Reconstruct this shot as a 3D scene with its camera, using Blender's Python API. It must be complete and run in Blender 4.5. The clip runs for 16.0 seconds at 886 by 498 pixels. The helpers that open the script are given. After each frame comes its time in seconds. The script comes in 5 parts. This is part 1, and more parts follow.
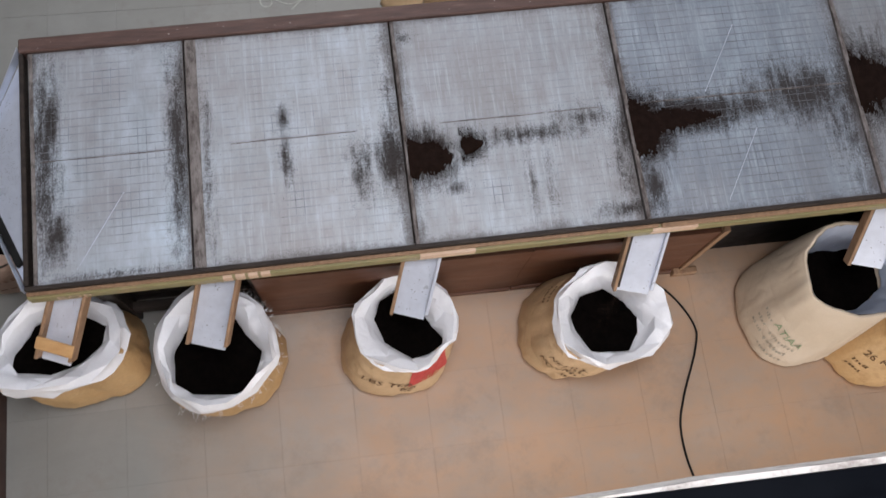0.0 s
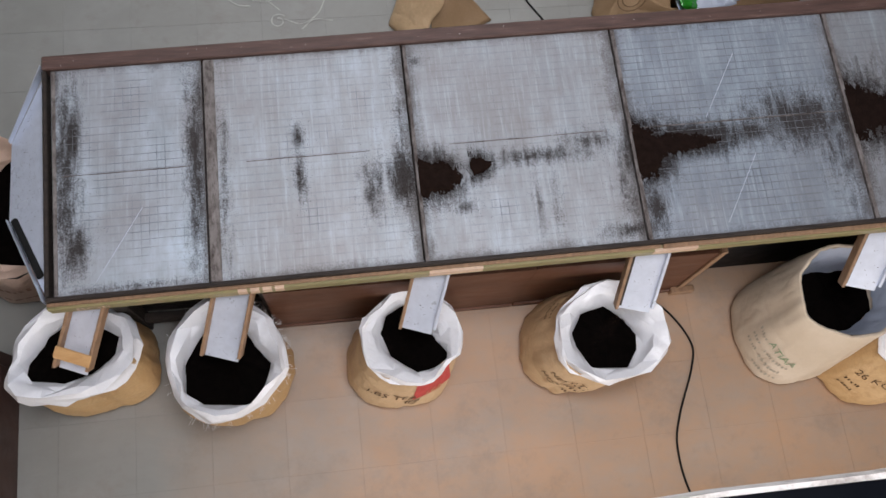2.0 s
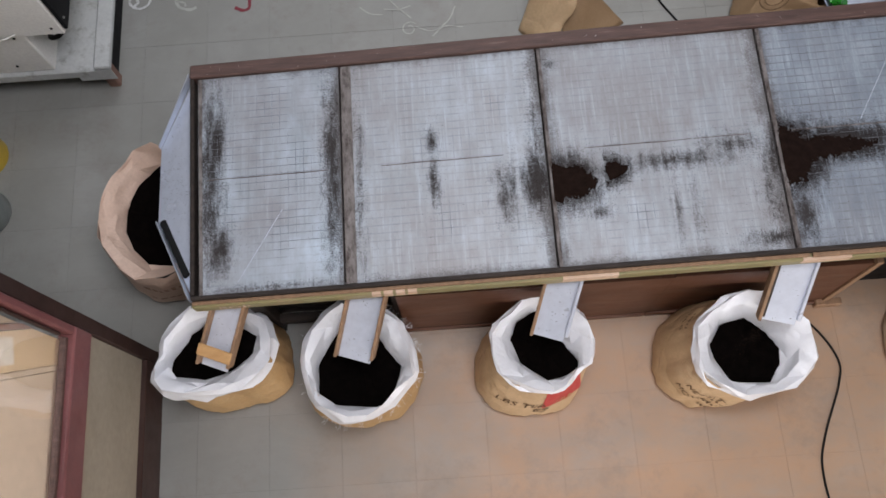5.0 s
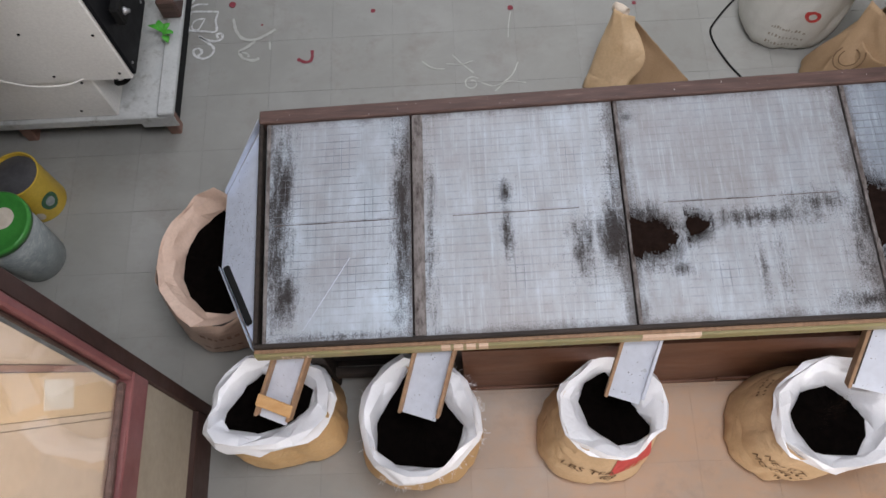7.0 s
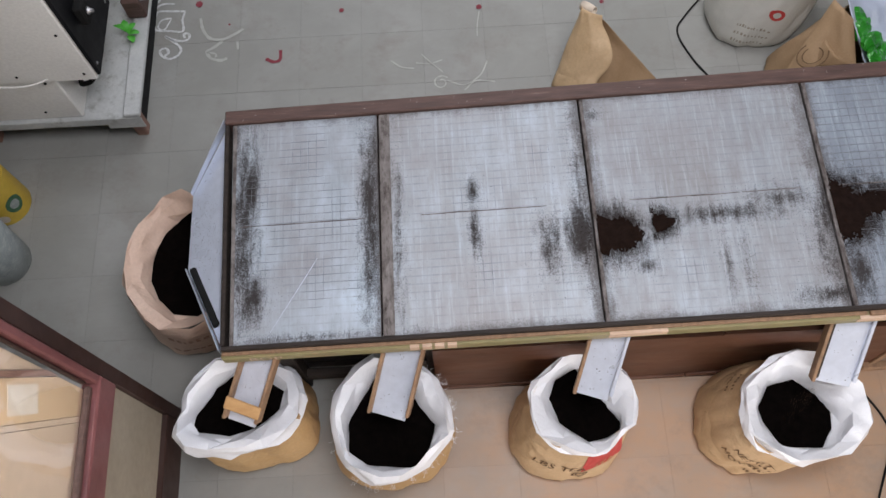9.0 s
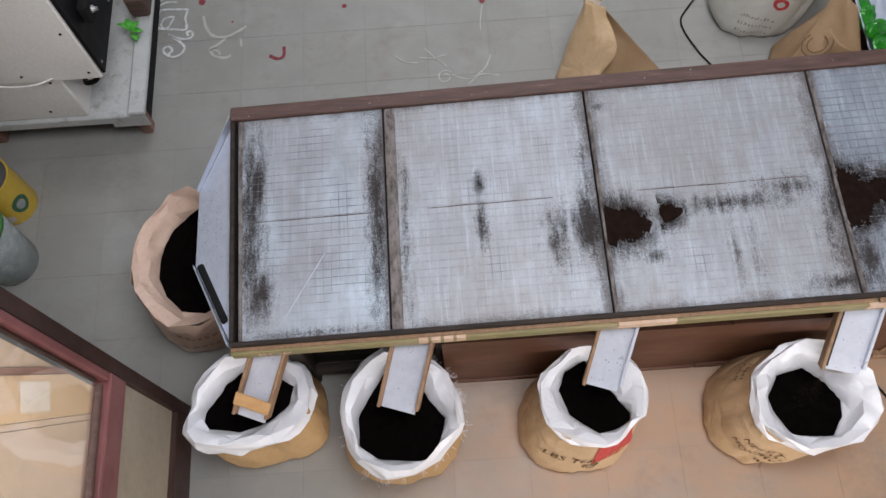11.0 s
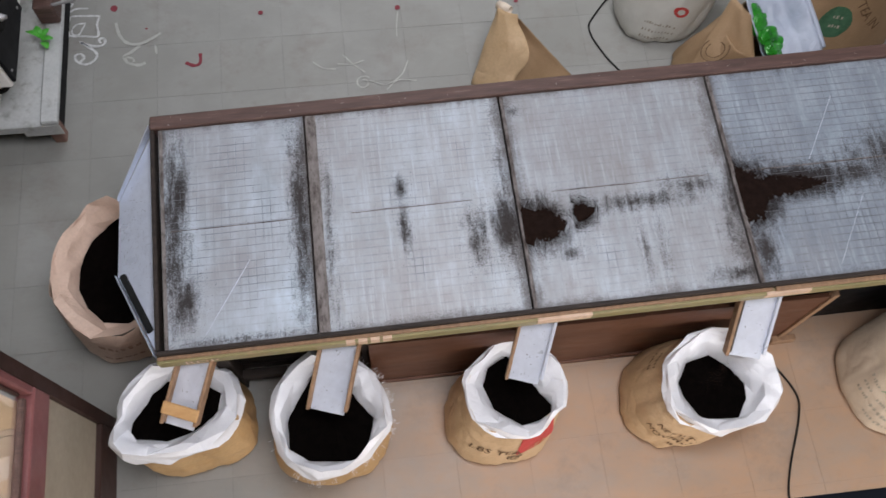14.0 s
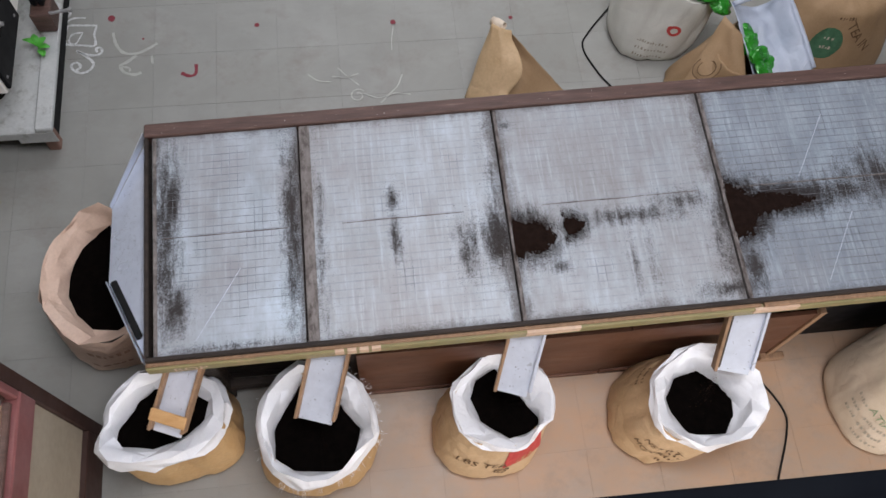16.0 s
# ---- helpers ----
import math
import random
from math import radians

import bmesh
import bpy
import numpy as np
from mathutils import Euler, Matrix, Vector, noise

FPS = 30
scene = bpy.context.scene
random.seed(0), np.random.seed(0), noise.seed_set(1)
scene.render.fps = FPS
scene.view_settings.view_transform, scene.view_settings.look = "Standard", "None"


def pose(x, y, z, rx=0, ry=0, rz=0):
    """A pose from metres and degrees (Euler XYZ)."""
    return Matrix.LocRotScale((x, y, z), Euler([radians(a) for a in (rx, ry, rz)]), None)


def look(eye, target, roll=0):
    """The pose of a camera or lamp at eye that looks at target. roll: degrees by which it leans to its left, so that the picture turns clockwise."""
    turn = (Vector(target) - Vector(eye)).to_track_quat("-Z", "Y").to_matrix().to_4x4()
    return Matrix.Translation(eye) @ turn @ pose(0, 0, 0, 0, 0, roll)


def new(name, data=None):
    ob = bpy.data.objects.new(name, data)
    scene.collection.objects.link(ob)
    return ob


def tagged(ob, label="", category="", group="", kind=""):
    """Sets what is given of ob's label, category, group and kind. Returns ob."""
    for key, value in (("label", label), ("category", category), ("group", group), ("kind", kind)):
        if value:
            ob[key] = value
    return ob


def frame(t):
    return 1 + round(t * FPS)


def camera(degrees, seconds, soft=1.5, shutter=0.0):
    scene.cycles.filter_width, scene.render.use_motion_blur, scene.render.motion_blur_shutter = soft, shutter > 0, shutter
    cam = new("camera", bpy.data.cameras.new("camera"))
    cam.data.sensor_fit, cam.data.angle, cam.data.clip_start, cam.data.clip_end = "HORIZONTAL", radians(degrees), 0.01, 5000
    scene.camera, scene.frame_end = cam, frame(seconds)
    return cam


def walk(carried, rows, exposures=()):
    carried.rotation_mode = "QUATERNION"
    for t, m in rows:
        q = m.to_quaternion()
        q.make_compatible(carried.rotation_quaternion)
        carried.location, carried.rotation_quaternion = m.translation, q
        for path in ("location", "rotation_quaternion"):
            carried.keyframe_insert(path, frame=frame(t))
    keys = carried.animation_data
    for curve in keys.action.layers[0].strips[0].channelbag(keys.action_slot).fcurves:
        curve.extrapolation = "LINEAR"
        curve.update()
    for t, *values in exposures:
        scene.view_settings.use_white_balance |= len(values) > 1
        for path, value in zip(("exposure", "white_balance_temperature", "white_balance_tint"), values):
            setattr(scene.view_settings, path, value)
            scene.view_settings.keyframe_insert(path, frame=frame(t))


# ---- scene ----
cam = camera(55.7, 16.0, shutter=0.5)
PATH = [
    (0, (0.956, -2.569, 3.535), (1.178, -2.042, 1.619), 16.3),
    (0.5, (0.923, -2.563, 3.579), (1.151, -2.085, 1.65), 19.2),
    (1, (0.912, -2.579, 3.624), (1.159, -2.079, 1.703), 19.9),
    (1.5, (0.887, -2.578, 3.618), (1.15, -2.046, 1.708), 19.9),
    (2, (0.899, -2.565, 3.625), (1.139, -2.015, 1.717), 17.8),
    (2.5, (0.927, -2.58, 3.637), (1.142, -2.021, 1.728), 15.3),
    (3, (0.923, -2.562, 3.623), (1.136, -2.011, 1.712), 15.0),
    (3.5, (0.888, -2.566, 3.618), (1.121, -2.009, 1.711), 16.2),
    (4, (0.874, -2.562, 3.634), (1.073, -1.995, 1.726), 13.0),
    (4.5, (0.838, -2.557, 3.605), (0.921, -1.979, 1.692), 2.1),
    (5, (0.819, -2.57, 3.588), (0.799, -1.972, 1.679), -5.8),
    (7.3, (0.641, -2.576, 3.475), (0.575, -1.819, 1.626), -7.1),
    (7.5, (0.655, -2.576, 3.476), (0.594, -1.818, 1.626), -6.7),
    (8, (0.654, -2.581, 3.479), (0.615, -1.82, 1.63), -5.3),
    (8.5, (0.645, -2.582, 3.474), (0.633, -1.826, 1.623), -3.7),
    (9, (0.668, -2.577, 3.478), (0.661, -1.831, 1.622), -3.6),
    (11.5, (0.641, -2.593, 3.47), (0.629, -1.851, 1.612), -4.8),
    (12, (0.644, -2.587, 3.475), (0.631, -1.842, 1.619), -4.9),
    (12.5, (0.644, -2.584, 3.476), (0.613, -1.844, 1.618), -6.6),
    (13, (0.598, -2.58, 3.481), (0.586, -1.838, 1.624), -5.8),
    (13.5, (0.589, -2.592, 3.508), (0.678, -1.871, 1.645), 1.2),
    (14, (0.626, -2.615, 3.551), (0.807, -1.889, 1.696), 7.6),
    (14.5, (0.628, -2.63, 3.56), (0.844, -1.888, 1.715), 9.9),
    (15, (0.643, -2.639, 3.566), (0.856, -1.879, 1.729), 9.7),
    (15.5, (0.673, -2.641, 3.568), (0.87, -1.878, 1.73), 8.8),
    (16, (0.652, -2.644, 3.555), (0.843, -1.88, 1.717), 8.5),
]
walk(cam, [(t, look(eye, target, roll)) for t, eye, target, roll in PATH],
     exposures=((0, -0.36), (4, -0.35), (5, -0.35), (7.5, -0.2), (13, -0.2), (14, -0.23), (16, -0.17)))

# ---- world, lights ----
world = bpy.data.worlds.new("sky")
scene.world = world
world.use_nodes = True
wn = world.node_tree.nodes
sky = wn.new("ShaderNodeTexSky")
sky.sky_type, sky.sun_disc = "NISHITA", False
sky.sun_elevation, sky.sun_rotation = radians(50), radians(200)
world.node_tree.links.new(sky.outputs[0], wn["Background"].inputs[0])
wn["Background"].inputs[1].default_value = 0.12

sun = new("sun", bpy.data.lights.new("sun", "SUN"))
sun.data.energy, sun.data.angle, sun.data.color = 0.5, radians(20), (1.0, 0.95, 0.88)
sun.matrix_world = look((0, 0, 9), (1.6, -1.4, 0))


def daylight(name, x, y, z, target, w, h, watts, colour):
    """An area lamp in the opening of a skylight or a window."""
    lamp = new(name, bpy.data.lights.new(name, "AREA"))
    lamp.data.shape, lamp.data.size, lamp.data.size_y = "RECTANGLE", w, h
    lamp.data.energy, lamp.data.color = watts, colour
    lamp.matrix_world = look((x, y, z), target)
    return lamp


daylight("skylight_lamp", 1.0, 1.1, 5.15, (1.0, 1.1, 0), 2.6, 1.2, 60, (0.92, 0.93, 1.0))
daylight("skylight_lamp", 1.4, -2.3, 5.15, (1.4, -2.3, 0), 1.9, 1.8, 180, (0.97, 0.95, 1.0))
daylight("window_lamp", 2.6, -5.85, 1.05, (2.6, 0, 0.6), 4.2, 1.3, 125, (1.0, 0.92, 0.88))
daylight("window_lamp", 0.8, 3.9, 3.5, (0.7, 0, 0.4), 4.2, 1.5, 82, (0.95, 0.96, 1.0))

# ---- materials ----


def nodes_of(name):
    m = bpy.data.materials.new(name)
    m.use_nodes = True
    nt = m.node_tree
    return m, nt, nt.nodes["Principled BSDF"]


class Net:
    """Short ways to wire a node material."""

    def __init__(self, nt):
        self.nt = nt

    def node(self, kind, **inputs):
        n = self.nt.nodes.new(kind)
        for k, v in inputs.items():
            key = k.replace("_", " ")
            self.put(n.inputs[key], v)
        return n

    def put(self, socket, v):
        if isinstance(v, bpy.types.NodeSocket):
            self.nt.links.new(v, socket)
        else:
            socket.default_value = v

    def noise(self, coord, scale, detail=6.0, rough=0.6, distortion=0.0):
        n = self.node("ShaderNodeTexNoise", Vector=coord, Scale=scale, Detail=detail, Roughness=rough, Distortion=distortion)
        return n.outputs["Fac"]

    def ramp(self, fac, lo, hi):
        n = self.node("ShaderNodeMapRange", Value=fac, From_Min=lo, From_Max=hi)
        n.clamp = True
        return n.outputs[0]

    def mix(self, fac, a, b, blend="MIX"):
        n = self.nt.nodes.new("ShaderNodeMix")
        n.data_type, n.blend_type = "RGBA", blend
        self.put(n.inputs[0], fac)
        self.put(n.inputs[6], a if isinstance(a, bpy.types.NodeSocket) else (*a, 1))
        self.put(n.inputs[7], b if isinstance(b, bpy.types.NodeSocket) else (*b, 1))
        return n.outputs[2]

    def math(self, op, a, b=0.0):
        n = self.nt.nodes.new("ShaderNodeMath")
        n.operation, n.use_clamp = op, False
        self.put(n.inputs[0], a)
        self.put(n.inputs[1], b)
        return n.outputs[0]

    def bump(self, height, strength, distance, normal=None):
        n = self.node("ShaderNodeBump", Height=height, Strength=strength, Distance=distance)
        if normal:
            self.put(n.inputs["Normal"], normal)
        return n.outputs[0]

    def object_coord(self):
        return self.nt.nodes.new("ShaderNodeTexCoord").outputs["Object"]

    def place(self):
        return self.nt.nodes.new("ShaderNodeNewGeometry").outputs["Position"]

    def stretch(self, vec, sx, sy, sz):
        n = self.nt.nodes.new("ShaderNodeMapping")
        self.put(n.inputs["Vector"], vec)
        n.inputs["Scale"].default_value = (sx, sy, sz)
        return n.outputs[0]


def surface(name, a, b, scale=8.0, rough=0.6, metal=0.0, bump=0.2, bump_scale=60.0, depth=0.002, dirt=None, dirt_amount=0.0,
            dirt_scale=5.0, stretch=(1, 1, 1), crumple=0.0, crumple_scale=14.0, spec=0.5):
    """Two tones over a coarse noise, dirt in blotches, fine relief and, for paper and film, creases."""
    m, nt, bsdf = nodes_of(name)
    k = Net(nt)
    co = k.stretch(k.object_coord(), *stretch)
    tone = k.mix(k.ramp(k.noise(co, scale), 0.3, 0.7), a, b)
    if dirt:
        blot = k.ramp(k.noise(co, dirt_scale, 10, 0.75), 0.72 - 0.45 * dirt_amount, 0.86 - 0.3 * dirt_amount)
        tone = k.mix(blot, tone, dirt)
    fine = k.noise(co, bump_scale, 4)
    tone = k.mix(k.math("MULTIPLY", k.ramp(fine, 0.35, 0.75), 0.25), tone, [c * 0.55 for c in a])
    k.put(bsdf.inputs["Base Color"], tone)
    k.put(bsdf.inputs["Roughness"], k.math("ADD", k.math("MULTIPLY", k.noise(co, scale * 2.3), 0.3), rough - 0.15))
    bsdf.inputs["Metallic"].default_value = metal
    bsdf.inputs["Specular IOR Level"].default_value = spec
    nor = k.bump(fine, bump, depth)
    if crumple:
        ridge = None
        for size, weight in ((0.45, 1.0), (1.0, 0.6), (2.2, 0.3)):
            w = k.math("ABSOLUTE", k.math("SUBTRACT", k.noise(co, crumple_scale * size, 1.5, 0.5, 0.6), 0.5))
            w = k.math("MULTIPLY", w, weight)
            ridge = w if ridge is None else k.math("ADD", ridge, w)
        nor = k.bump(ridge, crumple, 0.09, nor)
    k.put(bsdf.inputs["Normal"], nor)
    return m


M = {}
M["old_wood"] = surface("old_wood", (0.065, 0.036, 0.03), (0.14, 0.078, 0.064), 6, 0.55, 0, 0.4, 45, 0.003, (0.22, 0.16, 0.14), 0.30, 6, (1, 9, 9))
M["dark_wood"] = surface("dark_wood", (0.024, 0.02, 0.018), (0.055, 0.042, 0.036), 6, 0.65, 0, 0.4, 45, 0.003, (0.12, 0.10, 0.08), 0.22, 7, (1, 9, 9), spec=0.2)
M["dust_bar"] = surface("dust_bar", (0.19, 0.165, 0.157), (0.30, 0.275, 0.268), 14, 0.85, 0, 0.4, 120, 0.002, (0.055, 0.043, 0.038), 0.75, 11, (4, 1.4, 4), spec=0.2)
M["screen_wood"] = surface("screen_wood", (0.16, 0.14, 0.132), (0.29, 0.265, 0.255), 9, 0.8, 0, 0.4, 90, 0.003, (0.05, 0.038, 0.033), 0.6, 14, (4, 1.4, 4), spec=0.25)
M["chute_wood"] = surface("chute_wood", (0.22, 0.13, 0.075), (0.36, 0.22, 0.125), 7, 0.65, 0, 0.3, 60, 0.002, (0.10, 0.06, 0.04), 0.3, 9, (7, 1.5, 7))
M["pale_wood"] = surface("pale_wood", (0.5, 0.28, 0.11), (0.6, 0.36, 0.16), 7, 0.6, 0, 0.3, 60, 0.002, (0.2, 0.1, 0.05), 0.15, 9, (1.5, 7, 7))
M["red_wood"] = surface("red_wood", (0.16, 0.055, 0.055), (0.24, 0.09, 0.088), 6, 0.4, 0, 0.2, 50, 0.002, (0.10, 0.04, 0.035), 0.25, 5)
M["brown_wood"] = surface("brown_wood", (0.032, 0.017, 0.014), (0.06, 0.032, 0.026), 6, 0.45, 0, 0.2, 50, 0.002, (0.2, 0.15, 0.12), 0.12, 7, spec=0.25)
M["panel_ply"] = surface("panel_ply", (0.30, 0.26, 0.20), (0.38, 0.33, 0.26), 3, 0.6, 0, 0.2, 40, 0.002, (0.2, 0.16, 0.12), 0.25, 3)
M["brown_board"] = surface("brown_board", (0.075, 0.032, 0.018), (0.145, 0.062, 0.034), 3, 0.5, 0, 0.3, 40, 0.002, (0.06, 0.03, 0.022), 0.42, 3, (1, 1, 3), spec=0.3)
M["steel"] = surface("steel", (0.60, 0.65, 0.76), (0.66, 0.71, 0.81), 3, 0.32, 0.3, 0.04, 30, 0.001, (0.40, 0.41, 0.45), 0.10, 8)
M["green_paint"] = surface("green_paint", (0.20, 0.19, 0.085), (0.30, 0.255, 0.12), 5, 0.55, 0, 0.3, 50, 0.002, (0.40, 0.26, 0.16), 0.45, 7, (1, 4, 4))
M["old_label"] = surface("old_label", (0.6, 0.42, 0.3), (0.72, 0.55, 0.42), 12, 0.7, 0, 0.2, 60, 0.001, (0.35, 0.22, 0.15), 0.3, 12)
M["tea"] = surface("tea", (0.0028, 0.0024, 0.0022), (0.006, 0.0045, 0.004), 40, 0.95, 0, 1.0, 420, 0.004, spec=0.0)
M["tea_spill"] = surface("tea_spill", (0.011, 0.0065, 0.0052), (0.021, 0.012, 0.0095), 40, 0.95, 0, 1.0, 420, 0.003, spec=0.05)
M["tea_dust"] = surface("tea_dust", (0.07, 0.042, 0.03), (0.12, 0.075, 0.055), 40, 0.9, spec=0.1)
M["kraft"] = surface("kraft", (0.50, 0.31, 0.135), (0.60, 0.40, 0.20), 4, 0.62, 0, 0.15, 90, 0.001, (0.33, 0.18, 0.06), 0.32, 5, crumple=0.45, crumple_scale=4.5)
M["pale_kraft"] = surface("pale_kraft", (0.57, 0.395, 0.22), (0.67, 0.48, 0.29), 4, 0.62, 0, 0.15, 90, 0.001, (0.46, 0.29, 0.15), 0.3, 5, crumple=0.45, crumple_scale=4.5)
M["pink_kraft"] = surface("pink_kraft", (0.58, 0.41, 0.32), (0.70, 0.53, 0.43), 4, 0.65, 0, 0.15, 90, 0.001, (0.36, 0.22, 0.15), 0.28, 5, crumple=0.45, crumple_scale=5)
M["brown_sack"] = surface("brown_sack", (0.33, 0.21, 0.11), (0.42, 0.28, 0.16), 4, 0.7, 0, 0.2, 120, 0.001, (0.24, 0.14, 0.07), 0.25, 5, crumple=0.2, crumple_scale=5)
M["liner"] = surface("liner", (0.86, 0.88, 0.93), (0.92, 0.93, 0.96), 6, 0.36, 0, 0.05, 300, 0.0004, crumple=0.3, crumple_scale=7)
M["grey_liner"] = surface("grey_liner", (0.38, 0.43, 0.53), (0.50, 0.54, 0.64), 6, 0.4, 0, 0.1, 300, 0.0006, crumple=0.3, crumple_scale=6)
M["woven"] = surface("woven", (0.64, 0.64, 0.58), (0.74, 0.73, 0.67), 5, 0.6, 0, 0.3, 260, 0.001, (0.42, 0.40, 0.32), 0.2, 6, crumple=0.2, crumple_scale=5)
M["cloth"] = surface("cloth", (0.57, 0.47, 0.35), (0.66, 0.56, 0.44), 5, 0.85, 0, 0.4, 300, 0.001, (0.42, 0.33, 0.24), 0.25, 6, crumple=0.2, crumple_scale=5)
M["ink"] = surface("ink", (0.10, 0.055, 0.025), (0.16, 0.09, 0.04), 60, 0.8, bump=0.0)
M["green_ink"] = surface("green_ink", (0.24, 0.33, 0.19), (0.34, 0.38, 0.26), 60, 0.8, bump=0.0)
M["dark_green_ink"] = surface("dark_green_ink", (0.04, 0.12, 0.06), (0.07, 0.17, 0.09), 40, 0.8, bump=0.0)
M["grey_ink"] = surface("grey_ink", (0.36, 0.33, 0.26), (0.46, 0.41, 0.33), 60, 0.8, bump=0.0)
M["pale_ink"] = surface("pale_ink", (0.34, 0.2, 0.14), (0.5, 0.33, 0.25), 40, 0.8, bump=0.0)
M["red_ink"] = surface("red_ink", (0.52, 0.05, 0.045), (0.62, 0.09, 0.08), 40, 0.7, bump=0.0)
M["foil"] = surface("foil", (0.012, 0.19, 0.012), (0.04, 0.36, 0.03), 14, 0.2, 0.15, 0.2, 40, 0.002, crumple=0.5, crumple_scale=13, spec=0.8)
M["leaf"] = surface("leaf", (0.05, 0.34, 0.03), (0.10, 0.45, 0.05), 20, 0.4)
M["cream_metal"] = surface("cream_metal", (0.80, 0.79, 0.76), (0.85, 0.84, 0.81), 2.5, 0.4, 0, 0.03, 80, 0.0005, (0.55, 0.5, 0.44), 0.10, 5)
M["white_metal"] = surface("white_metal", (0.46, 0.48, 0.48), (0.60, 0.61, 0.60), 5, 0.45, 0, 0.06, 60, 0.0008, (0.20, 0.19, 0.17), 0.42, 11)
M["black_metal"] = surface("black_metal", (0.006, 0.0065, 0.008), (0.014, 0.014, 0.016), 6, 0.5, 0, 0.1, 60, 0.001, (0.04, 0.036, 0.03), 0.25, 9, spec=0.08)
M["black_rail"] = surface("black_rail", (0.002, 0.0025, 0.004), (0.005, 0.006, 0.008), 6, 0.5, 0, 0.1, 40, 0.001, spec=0.03)
M["rubber"] = surface("rubber", (0.008, 0.008, 0.008), (0.016, 0.016, 0.016), 8, 0.8, spec=0.15)
M["chrome"] = surface("chrome", (0.28, 0.28, 0.29), (0.42, 0.42, 0.43), 8, 0.4, 0.8, 0.05)
M["pink_wood"] = surface("pink_wood", (0.22, 0.12, 0.09), (0.32, 0.19, 0.15), 8, 0.7, 0, 0.3, 50, 0.002, (0.12, 0.08, 0.07), 0.3, 8)
M["yellow_tin"] = surface("yellow_tin", (0.62, 0.42, 0.04), (0.70, 0.50, 0.07), 5, 0.4, 0, 0.1, 60, 0.001, (0.3, 0.2, 0.05), 0.2, 9)
M["green_plastic"] = surface("green_plastic", (0.04, 0.24, 0.04), (0.07, 0.34, 0.06), 6, 0.35, 0, 0.1, 60, 0.001, (0.3, 0.45, 0.25), 0.12, 12)
M["grey_bucket"] = surface("grey_bucket", (0.24, 0.28, 0.28), (0.36, 0.40, 0.40), 16, 0.5, 0, 0.3, 50, 0.002, (0.5, 0.53, 0.52), 0.5, 26)
M["tin_grey"] = surface("tin_grey", (0.07, 0.07, 0.08), (0.14, 0.14, 0.15), 9, 0.5, 0.3, 0.3, 50, 0.002)
M["chalk"] = surface("chalk", (0.55, 0.56, 0.56), (0.75, 0.76, 0.76), 90, 0.9, bump=0.0, dirt=(0.34, 0.35, 0.34), dirt_amount=0.55, dirt_scale=60)
M["faint_chalk"] = surface("faint_chalk", (0.42, 0.43, 0.41), (0.54, 0.54, 0.5), 60, 0.9, bump=0.0, dirt=(0.37, 0.37, 0.35), dirt_amount=0.6, dirt_scale=30)
M["rubbed_chalk"] = surface("rubbed_chalk", (0.46, 0.465, 0.44), (0.58, 0.58, 0.54), 60, 0.9, bump=0.0, dirt=(0.35, 0.352, 0.335), dirt_amount=0.6, dirt_scale=24)
M["red_powder"] = surface("red_powder", (0.20, 0.03, 0.045), (0.27, 0.06, 0.075), 60, 0.9, bump=0.0)
M["plaster"] = surface("plaster", (0.36, 0.355, 0.33), (0.44, 0.435, 0.41), 1.5, 0.85, 0, 0.3, 30, 0.003, (0.5, 0.48, 0.44), 0.2, 2)
M["white_ledge"] = surface("white_ledge", (0.58, 0.55, 0.52), (0.72, 0.69, 0.66), 12, 0.7, 0, 0.4, 80, 0.003, (0.14, 0.10, 0.08), 0.48, 22)
M["concrete"] = surface("concrete", (0.30, 0.29, 0.27), (0.38, 0.37, 0.35), 2, 0.85, 0, 0.4, 30, 0.003)
M["beige_board"] = surface("beige_board", (0.55, 0.42, 0.31), (0.62, 0.49, 0.37), 2.5, 0.55, 0, 0.1, 50, 0.001, (0.62, 0.56, 0.5), 0.25, 4)
M["tan_board"] = surface("tan_board", (0.58, 0.41, 0.25), (0.65, 0.48, 0.31), 2.5, 0.5, 0, 0.1, 50, 0.001, (0.68, 0.6, 0.5), 0.2, 5)
M["torn_paper"] = surface("torn_paper", (0.72, 0.6, 0.48), (0.8, 0.7, 0.58), 12, 0.8)
M["white_paper"] = surface("white_paper", (0.62, 0.53, 0.42), (0.74, 0.68, 0.6), 14, 0.7, dirt=(0.58, 0.42, 0.24), dirt_amount=0.35, dirt_scale=20)


def glass_material():
    m, nt, bsdf = nodes_of("window_glass")
    bsdf.inputs["Base Color"].default_value = (0.97, 0.98, 0.97, 1)
    bsdf.inputs["Roughness"].default_value = 0.04
    bsdf.inputs["Transmission Weight"].default_value = 1.0
    bsdf.inputs["IOR"].default_value = 1.45
    return m


M["glass"] = glass_material()


